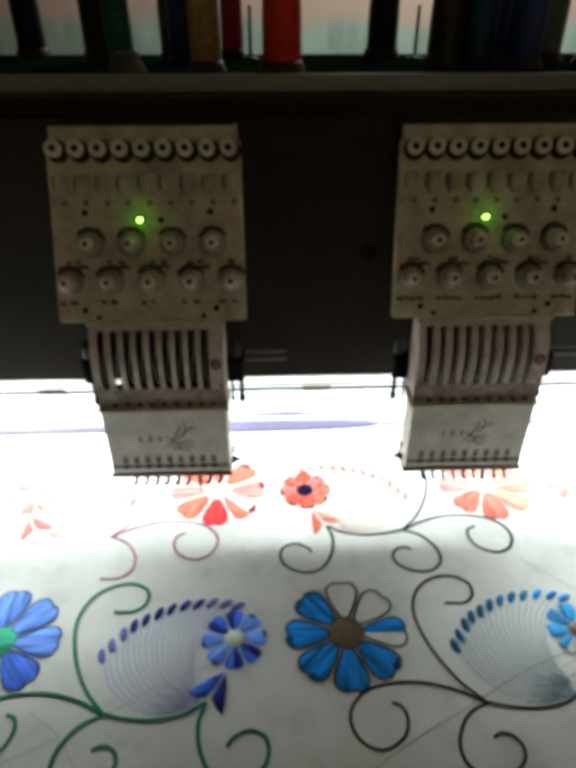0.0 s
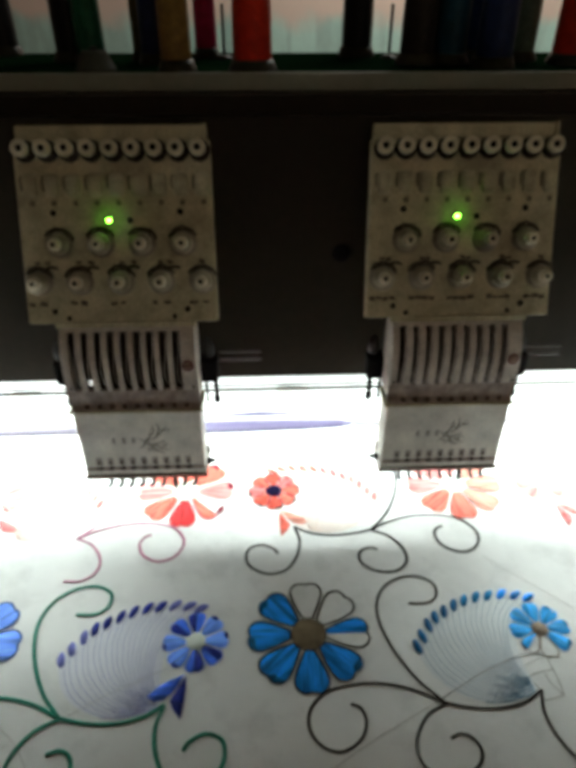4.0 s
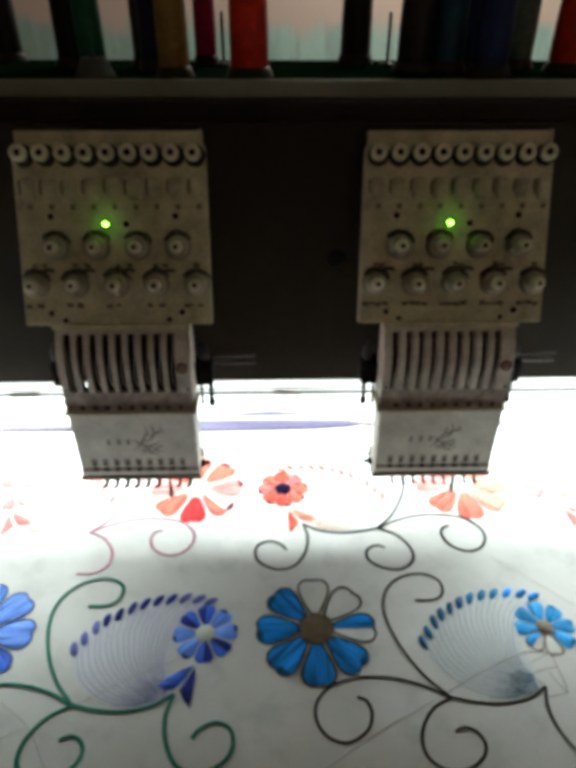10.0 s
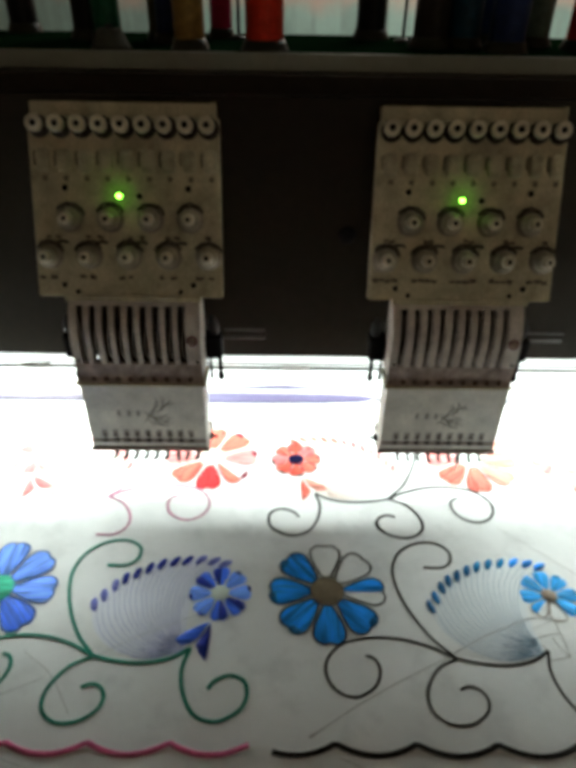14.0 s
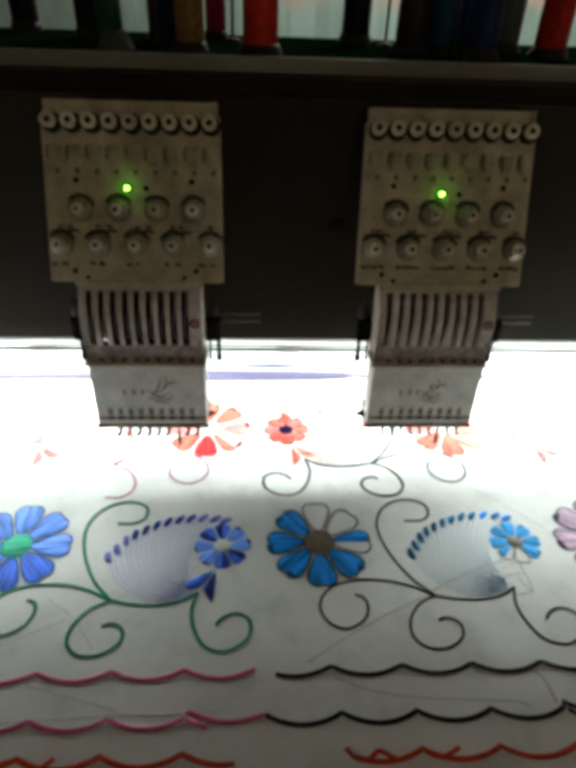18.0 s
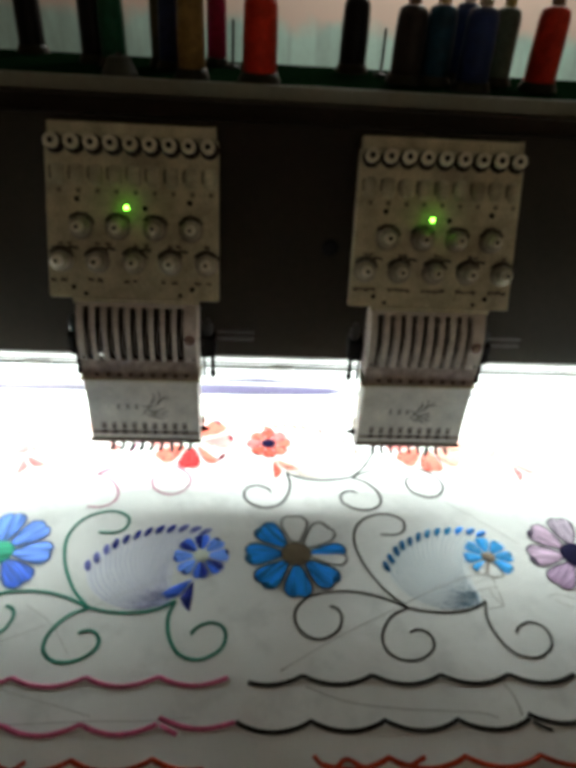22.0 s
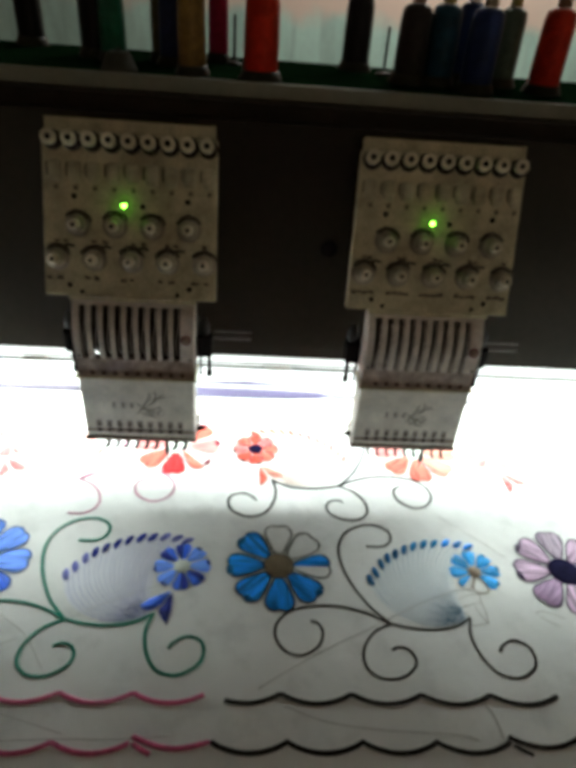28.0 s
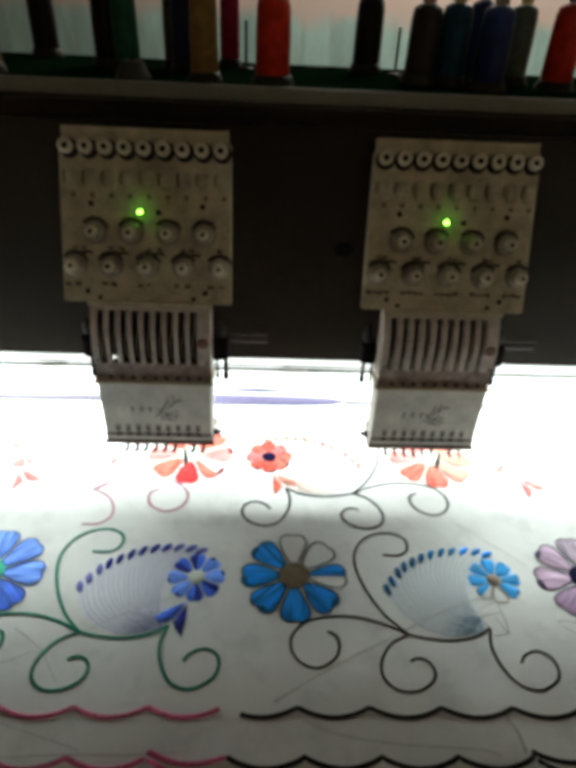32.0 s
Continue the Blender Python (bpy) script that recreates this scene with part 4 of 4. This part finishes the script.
LEAF_IN = [(80, -156), (64, -162), (54, -173), (48, -189), (46, -208), (47, -227), (52, -246)]
FLOWER, SMALL = (-146, -184), (77, -187)


class Motif:
    """Lays the motif's millimetres on the cloth, turned over for the far row."""

    def __init__(self, dx, far):
        self.dx, self.far = dx, far

    def at(self, p, z=0.0):
        x, y = p
        return Vector((0.232 - x * 0.001 + self.dx, y * 0.001 + 0.1985, z)) if self.far else Vector((x * 0.001 + self.dx, y * 0.001, z))

    def line(self, pts, n=8, z=0.0004):
        return [self.at((q.x, q.y), z) for q in spline(pts, n)]


def cord(name, pts, r, mat, parent, label="", flat=0.30):
    return part(name, sweep(pts, r, 8, flat), mat, parent, label, True)


def dome(outline, h, z=0.0003):
    """A raised patch of satin stitch with the given outline (x, y in metres)."""
    bm = bmesh.new()
    c = Vector((sum(p[0] for p in outline) / len(outline), sum(p[1] for p in outline) / len(outline), z + h))
    low = [bm.verts.new((p[0], p[1], z)) for p in outline]
    mid = [bm.verts.new((c.x + (p[0] - c.x) * 0.86, c.y + (p[1] - c.y) * 0.86, z + h * 0.75)) for p in outline]
    top = bm.verts.new(c)
    n = len(outline)
    for k in range(n):
        l = (k + 1) % n
        bm.faces.new((low[k], low[l], mid[l], mid[k]))
        bm.faces.new((mid[k], mid[l], top))
    bmesh.ops.recalc_face_normals(bm, faces=bm.faces)
    return bm


def petal_shape(r0, r1, wide, half=0):
    """A petal along x with a notched tip; half: -1 or 1 for one side alone."""
    d = r1 - r0
    side = [(r0, 0.14), (r0 + d * 0.35, 0.36), (r0 + d * 0.68, 0.5), (r0 + d * 0.88, 0.44), (r0 + d * 0.99, 0.22), (r0 + d * 0.955, 0.0)]
    up = [(q.x, q.y * wide) for q in spline(side, 4)]
    if half:
        up = [(x, y * half) for x, y in up] + [(r0, 0.0)]
        return up if half > 0 else list(reversed(up))
    return up + [(x, -y) for x, y in reversed(up[:-1])]


PETALS = {}


def petal(parent, c, angle, r0, r1, wide, mat, edge=None, fill=1, h=0.0005, edge_r=0.0009, tip=None):
    """One petal: filled, half filled or only its stitched outline."""
    m = Matrix.Translation((c.x, c.y, 0)) @ Matrix.Rotation(math.radians(angle), 4, "Z")
    ob = None
    if fill:
        key = (round(r0, 4), round(r1, 4), round(wide, 4), fill, mat.name)
        if key not in PETALS:
            shape = petal_shape(r0, r1, wide, {2: 1, 4: -1}.get(fill, 0))
            PETALS[key] = mesh_of("petal", dome(shape, h), mat, smooth=True)
        ob = new("petal", PETALS[key])
        ob.parent, ob.matrix_basis = parent, m
    if fill == 3:  # one half overlaid in a darker thread
        key = ("half", round(r0, 4), round(r1, 4))
        if key not in PETALS:
            PETALS[key] = mesh_of("petal_shade", dome(petal_shape(r0, r1 * 0.97, wide * 0.9, 1), 0.0004, 0.0008), DEEP, smooth=True)
        shade = new("petal_shade", PETALS[key])
        shade.parent, shade.matrix_basis = parent, m
    if tip:  # a lobe of the tip stitched in a darker thread
        key = ("tip", round(r0, 4), round(r1, 4), tip.name)
        if key not in PETALS:
            cut = r0 + (r1 - r0) * 0.80
            lobe = [p for p in petal_shape(r0, r1 * 1.01, wide, 1) if p[0] > cut] + [(cut + 0.03 * r1, wide * 0.08)]
            PETALS[key] = mesh_of("petal_tip", dome(lobe, 0.0004, 0.0007), tip, smooth=True)
        mark = new("petal_tip", PETALS[key])
        mark.parent, mark.matrix_basis = parent, m
    if edge:
        pts = [Vector((x, y, 0.0005)) for x, y in petal_shape(r0, r1, wide)]
        bm = sweep(pts + [pts[0]], edge_r, 6, 0.4)
        e = part("petal_outline", bm, edge, parent, "stitched petal outline", True, m)
        ob = ob or e
    return ob


def disc(r, h, wob=0.0):
    return [(r * (1 + wob * math.sin(5 * a)) * math.cos(a), r * (1 + wob * math.sin(5 * a)) * math.sin(a)) for a in [2 * math.pi * k / 28 for k in range(28)]]


def flower(mo, pos, centre_mat, petals, r_c, label, wide=0.031, r1=0.058, edge=None, turn=0.0):
    c = mo.at(pos)
    f = part("flower", dome([(x + c.x, y + c.y) for x, y in disc(r_c, 0, 0.02)], 0.0010), centre_mat, cloth, label, True)
    n = len(petals)
    for k, spec in enumerate(petals):
        if spec is None:
            continue
        mat, fill, ed = spec[:3]
        petal(f, c, turn + 360 / n * k, r_c * 0.95, r1, wide, mat, ed if ed else edge, fill, edge_r=0.0005 if mo.far else (0.0009 if r1 > 0.04 else 0.0006), tip=spec[3] if len(spec) > 3 else None)
    return f


def motif(dx, far, look_of):
    """One repeat of the design in its own colours."""
    mo = Motif(dx, far)
    for name in look_of.get("stems", STEMS):
        cord(name, mo.line(STEMS[name][:look_of.get("upto", {}).get(name, 99)]), look_of["stem_r"], look_of["stem"], cloth)
    if "leaf" in look_of:
        wash, hair, bead_mats, lines = look_of["leaf"]
        outer, inner = spline(LEAF_OUT, 6), spline(LEAF_IN, 6)
        fade = [q + Vector((3 * math.sin(math.pi * n / (len(inner) - 1)), 0, 0)) for n, q in enumerate(inner)]
        rim = [mo.at((q.x, q.y)) for q in outer] + [mo.at((q.x, q.y)) for q in reversed(fade)] + [mo.at(p) for p in reversed(BEADS[1:-1])]
        bm = bmesh.new()
        f = bm.faces.new([bm.verts.new((p.x, p.y, 0.00025)) for p in rim])
        bm.normal_update()
        bmesh.ops.triangulate(bm, faces=[f], ngon_method="EAR_CLIP")
        bmesh.ops.recalc_face_normals(bm, faces=bm.faces)
        if sum(t.normal.z for t in bm.faces) < 0:
            bmesh.ops.reverse_faces(bm, faces=bm.faces)
        leaf = part("leaf", bm, wash, cloth, "thinly stitched leaf")
        heads = spline(BEADS, 8)
        inward = inner[:int(len(inner) * 0.94)]
        for k in range(lines):
            s = (k + 0.35) / lines * 0.80
            run = []
            for j in range(9):
                u = j / 8 * (0.92 + 0.06 * k / lines)
                o, i = outer[round(u * (len(outer) - 1))], inward[round(u * (len(inward) - 1))]
                run.append(o * (1 - s) + i * s)
            top = heads[round((k + 0.35) / lines * (len(heads) - 1))]
            lift = Vector((top.x + 2, top.y - 4, 0)) - run[0]
            run = [p + lift * (1 - j / 8) ** 1.6 for j, p in enumerate(run)]
            cord("stitch_line", mo.line([(p.x, p.y) for p in run], 3, 0.0005), look_of.get("hair_r", 0.00027), hair, leaf, flat=0.3)
        for k in range(0 if far else 17):  # denser stitching where the lines run together
            a, e, cut = 1.55 * k, 0.9 * k, (k * 7 % 5) * 6.5 - 0.4 * k
            cord("stitch_line", mo.line([(2 + a + cut, -255.6 + 1.0 * a + cut * 0.02), (27 + 0.4 * a + cut * 0.5, -254.5 + 0.85 * a), (48.5, -248.5 + e)], 4, 0.0006), 0.00030, hair, leaf, flat=0.3)
        for k, p in enumerate(BEADS):
            q = BEADS[min(k + 1, len(BEADS) - 1)]
            w = BEADS[max(k - 1, 0)]
            run = math.atan2(q[1] - w[1], q[0] - w[0])
            spin = math.pi - run if far else run
            along = 0.0079
            spin += math.radians(-46 if far else 46)
            pts = [(along * math.cos(t) * (1 - 0.15 * math.sin(t)), 0.0037 * math.sin(t)) for t in [2 * math.pi * n / 16 for n in range(16)]]
            m = Matrix.Translation(mo.at(p)) @ Matrix.Rotation(spin, 4, "Z")
            part("bead_stitch", dome(pts, 0.0010), bead_mats[k % len(bead_mats)], leaf, "", True, m)
    if "flower" in look_of:
        centre, petals, r_c, label, edge = look_of["flower"]
        flower(mo, look_of.get("flower_at", FLOWER), centre, petals, r_c, label, edge=edge)
    if "small" in look_of:
        centre, petals, r_c, label, edge = look_of["small"]
        flower(mo, SMALL, centre, petals, r_c, label, look_of.get("small_wide", 0.0172), look_of.get("small_out", 0.031), edge, turn=look_of.get("small_turn", 2.0))
    if "tail" in look_of:
        wing, quill = look_of["tail"]
        w = [mo.at(p) for p in ((70, -219), (58, -224), (46, -231), (39, -238), (45, -243), (54, -242), (62, -234))]
        q = [mo.at(p) for p in ((71, -221), (63, -236), (59, -243), (63, -251), (70, -259), (71.5, -246), (72, -232))]
        part("calyx", dome([(p.x, p.y) for p in w], 0.0010), wing, cloth, "stitched wing-shaped calyx", True)
        part("calyx", dome([(p.x, p.y) for p in q], 0.0011), quill, cloth, "stitched quill-shaped calyx", True)


def ring_of(*specs):
    return [s if s is None or isinstance(s, tuple) else (s, 1, None) for s in specs]


# petals run round from the one along +x
NEAR_GREEN = {
    "stem": GREEN, "stem_r": 0.0018,
    "leaf": (WASH_LILAC, HAIR_LILAC, (LILAC, LILAC, LILAC, DEEP, DEEP, DEEP, DEEP, DEEP, DEEP, LILAC, LILAC, LILAC), 19),
    "flower": (MINT, ring_of(SKY, SKY, SKY, SKY, SKY, SKY, ROYAL, ROYAL), 0.017, "blue flower with a bright green centre", EDGE),
    "small": (CENTRE, ring_of((SKY, 1, None, DEEP), (SKY, 1, None, DEEP), (ROYAL, 3, None), (ROYAL, 3, None), (SKY, 1, None, DEEP), (SKY, 1, None, DEEP), (ROYAL, 3, None), (ROYAL, 3, None)), 0.0095, "small two-tone blue flower", None),
    "tail": (ROYAL, DEEP),
}
NEAR_DARK = {
    "stem": OLIVE, "stem_r": 0.0013,
    "leaf": (WASH_BLUE, HAIR_BLUE, (DUSK, DUSK, DUSK, DUSK, DUSK, DUSK, TEAL, TEAL, TEAL, BLUE, BLUE, BLUE), 18),
    "flower": (BROWN, [(BLUE, 1, OLIVE), (None, 0, OLIVE), (None, 0, OLIVE), (BLUE, 1, OLIVE, DUSK), (BLUE, 1, OLIVE, DUSK), (BLUE, 1, OLIVE, DUSK), (BLUE, 1, OLIVE), (BLUE, 1, OLIVE, DUSK)], 0.0175, "blue flower, two petals only outlined, with a brown centre", None),
    "small": (TAUPE, ring_of((AZURE, 1, None, TEAL), (AZURE, 1, None, TEAL), AZURE, AZURE, AZURE, (AZURE, 4, TAUPE), (None, 0, TAUPE), (AZURE, 1, None, TEAL)), 0.0080, "small blue flower with an unfinished petal", None), "small_out": 0.0292, "small_wide": 0.0160,
}
NEAR_DARK["flower"][1][0] = (BLUE, 2, OLIVE)
NEAR_MAUVE = {
    "stem": OLIVE, "stem_r": 0.0013, "stems": ("long_scroll",),
    "flower": (NAVY, [(MAUVE, 1, PLUM), (MAUVE, 1, PLUM), (ASH, 1, PLUM), (MAUVE, 1, PLUM, PLUM), (MAUVE, 1, PLUM, PLUM), (HEATHER, 1, PLUM), (MAUVE, 1, PLUM), (MAUVE, 1, PLUM)], 0.019, "mauve flower outlined in plum", None),
}
FAR_PINK = {
    "stem": PINK, "stem_r": 0.0013, "upto": {"hook_scroll": 6, "tall_scroll": 6}, "stems": ("hook_scroll", "tall_scroll", "long_scroll"),
    "leaf": (WASH_PEACH, HAIR_PEACH, (PEACH,), 14), "hair_r": 0.0003,
    "flower": (CENTRE, ring_of((PEACH, 1, None, MAROON), (CORAL, 1, None, MAROON), CORAL, CORAL, PEACH, CORAL, VERMILION, (CORAL, 4, PINK, MAROON)), 0.016, "coral flower with a bare centre", None),
    "small": (CENTRE, ring_of(PALE, PEACH, PALE, SALMON, PALE, PEACH, SALMON, PEACH), 0.009, "small pale coral flower", None),
    "tail": (SALMON, SALMON),
}
FAR_DARK = {
    "stem": SLATE, "stem_r": 0.0014,
    "leaf": (WASH_PEACH, HAIR_PEACH, (PEACH, PEACH, PEACH, PEACH, SALMON, SALMON, SALMON, CORAL, CORAL, CORAL, CORAL, CORAL), 14), "hair_r": 0.0003,
    "flower": (CENTRE, [(APRICOT, 1, SLATE), (APRICOT, 1, SLATE), (PEACH, 1, None), (PEACH, 1, None), (PEACH, 1, None), (CORAL, 1, None), (CORAL, 1, SLATE), (APRICOT, 1, SLATE)], 0.016, "pale coral flower outlined in slate", None),
    "small": (NAVY, [(q, 1, MAROON, DARK_TIP) for q in (CORAL, SALMON, TANGERINE, CORAL, SALMON, TANGERINE, TANGERINE, CORAL)], 0.0100, "small coral flower with a navy centre", None), "small_wide": 0.0180,
    "tail": (APRICOT, CORAL),
}
FAR_CORAL = {
    "stem": PEACH, "stem_r": 0.0009, "stems": ("leaf_stem",),
    "small": (CENTRE, ring_of(None, PALE, PEACH, None, PALE, PEACH, None, PALE), 0.008, "small half-finished coral flower", None),
    "tail": (PEACH, SALMON),
}
motif(0.0, False, NEAR_GREEN)
motif(PITCH, False, NEAR_DARK)
motif(2 * PITCH, False, NEAR_MAUVE)
motif(-PITCH, True, FAR_PINK)
motif(0.0, True, FAR_DARK)
motif(PITCH, True, FAR_CORAL)


# scalloped border lines
def scallops(x0, x1, cusp, base, mat, name, r=0.0023, dip=9.5):
    """Hanging arcs 66 mm wide with cusps at cusp + n * 66 mm, cut off at x0 and x1 (millimetres)."""
    pts, x = [], x0
    while x <= x1:
        u = ((x - cusp) % 66.0) / 66.0
        pts.append(Vector((x * 0.001, (base - dip * math.sin(math.pi * u) ** 0.8) * 0.001, 0.0004)))
        x += 3.3
    return cord(name, pts, r, mat, cloth, flat=0.6)


scallops(-280, 115, -17, -327, ROSE, "scallop_line")
scallops(132, 446, 183, -327, BLACK, "scallop_line")
scallops(462, 640, 183, -335, BLACK, "scallop_line")
scallops(-270, 55, -11.5, -369, ROSE, "scallop_line")
cord("scallop_line", [Vector((q.x * 0.001, q.y * 0.001, 0.0004)) for q in spline([(55, -364.6), (66, -369.2), (78, -373.0), (92, -374.6), (106, -373.0), (121, -369.2)], 5)], 0.0023, ROSE, cloth, flat=0.6)
scallops(122, 387, 188, -369, BLACK, "scallop_line")
scallops(386, 560, 188, -364.5, BLACK, "scallop_line")
cord("loose_end", [Vector((x * 0.001, y * 0.001, 0.0012)) for x, y in ((56, -371), (64, -375.5), (72, -379.4))], 0.0022, ROSE, cloth)
cord("loose_end", [Vector((x * 0.001, y * 0.001, 0.0012)) for x, y in ((388, -372), (395, -376.5), (403, -380))], 0.0020, BLACK, cloth)
scallops(-240, 98, -12, -398, RED, "scallop_line")
scallops(196, 560, 318, -399.5, RED, "scallop_line")
for pts in ([(-100, -404), (-77, -400), (-66, -404), (-59, -406.5), (-53, -403), (-48, -399)], [(188, -398), (196, -406), (206, -407), (215, -401), (224, -405), (232, -408), (242, -405), (251, -401), (259, -405), (267, -407), (275, -404), (283, -400)]):
    cord("crossing_line", [Vector((q.x * 0.001, q.y * 0.001, 0.0013)) for q in spline(pts, 4)], 0.0020, RED, cloth)

# pencil marks left from drawing the pattern
for wide, lift, pts in (
    (0.0004, 0.0007, [(-26, -253), (5, -235), (55, -213)]), (0.0006, 0.00012, [(-95, -250), (-65, -271), (-44, -298), (-39, -305)]), (0.0007, 0.00012, [(-150, -312), (-120, -298), (-93, -285), (-67, -273)]),
    (0.0006, 0.00012, [(-89, -338), (-44, -351), (-4, -363)]), (0.0007, 0.00012, [(-120, -371), (-96, -370), (-12, -367), (45, -367), (88, -364)]),
    (0.0008, 0.00012, [(162, -323), (218, -289), (296, -250)]), (0.0006, 0.0006, [(296, -250), (335, -230), (382, -212), (402, -214)]), (0.0010, 0.00012, [(186, -338), (224, -352), (275, -359), (341, -363), (358, -368)]),
    (0.0006, 0.00012, [(362, -233), (382, -222), (402, -214)]), (0.0005, 0.00012, [(379, -98), (411, -128), (451, -167)]),
):
    cord("pencil_line", [Vector((q.x * 0.001, q.y * 0.001, lift)) for q in spline(pts, 5)], wide, GRAPHITE if lift > 0.0005 else PENCIL, cloth, "faint grey pencil line", 0.12)

# a crease as a thin line slightly darker than the cloth
for pts in ([(373, -335), (379, -347), (381, -366)],):
    cord("crease", [Vector((q.x * 0.001, q.y * 0.001, 0.00012)) for q in spline(pts, 5)], 0.0013, CREASE, cloth, "faint darker crease line", 0.10)

# calyxes drawn but not yet stitched
for pts in ([(378, -234), (390, -230), (404, -228)], [(402, -215), (403, -226), (404, -240), (403, -252)], [(403, -252), (393, -254), (384, -255), (383, -250), (384, -244)], [(378, -234), (381, -240), (384, -244)], [(394, -232), (397, -242), (403, -252)], [(459, -239), (467, -237), (478, -240), (489, -246)], [(463, -243), (469, -249), (480, -254)]):
    cord("drawn_calyx", [Vector((q.x * 0.001, q.y * 0.001, 0.00015)) for q in spline(pts, 4)], 0.0006, SKETCH, cloth, "thin drawn outline, not yet stitched", 0.15)

# the sewing frame's rail behind the heads
frame_bar = thing("sewing_frame", "steel rail of the moving sewing frame, violet-grey where shaded", "sewing frame", m=pose(0, 0, T))


def rail(line, mat):
    """A half-round bar through (x, y, width) stations."""
    bm = bmesh.new()
    rings = [[bm.verts.new((x, y - math.cos(math.pi * k / 6) * w / 2, 0.0004 + math.sin(math.pi * k / 6) * min(w * 0.4, 0.006))) for k in range(7)] for x, y, w in line]
    for a, b in zip(rings, rings[1:]):
        for k in range(7):
            l = (k + 1) % 7
            bm.faces.new((a[k], a[l], b[l], b[k]))
    bm.faces.new(rings[0])
    bm.faces.new(rings[-1])
    bmesh.ops.recalc_face_normals(bm, faces=bm.faces)
    return part("rail", bm, mat, frame_bar, smooth=True)


# tones and tapers draw where the rail's shade fades into lamp glare
rail([(-1.0, 0.139, 0.016), (0.02, 0.139, 0.016)], RAIL_LIT)
rail([(0.0205, 0.141, 0.026), (0.12, 0.141, 0.025), (0.20, 0.1415, 0.022), (0.25, 0.142, 0.016), (0.272, 0.143, 0.006)], RAIL_SHADED)
rail([(0.2725, 0.141, 0.012), (1.2, 0.139, 0.014)], RAIL_GLARE)
rail([(0.055, 0.166, 0.003), (0.10, 0.168, 0.007), (0.14, 0.169, 0.0095), (0.18, 0.168, 0.006), (0.212, 0.167, 0.002)], RAIL_SHADED)

# ---- motion ----
DOWN = {1: 0.5, 2: 1.0, 3: 0.5, 7: 0.3, 10: 0.7, 11: 0.9, 18: 0.7, 19: 0.9, 20: 0.8, 21: 0.4, 25: 0.3, 28: 0.3, 29: 0.4, 31: 1.0, 32: 1.0}


def stitch(t):
    """How far the needle is down at t seconds, 0 to 1."""
    if abs(t - round(t)) < 0.01:
        return DOWN.get(round(t), 0.0)
    return 0.5 - 0.5 * math.cos(2 * math.pi * 6.7 * t)


def motions():
    walk(cloth, [(t, pose(x, y, T)) for t, x, y in DRIFT])
    walk(frame_bar, [(t, pose(x, y, T)) for t, x, y in DRIFT])
    steps = [n / 10 for n in range(321)]
    walk(bar_a, [(t, pose(0.0302, -0.026, T - 0.0175 * stitch(t))) for t in steps])
    walk(bar_b, [(t, pose(PITCH + 0.0302, -0.026, T - 0.0175 * stitch(t))) for t in steps])


motions()
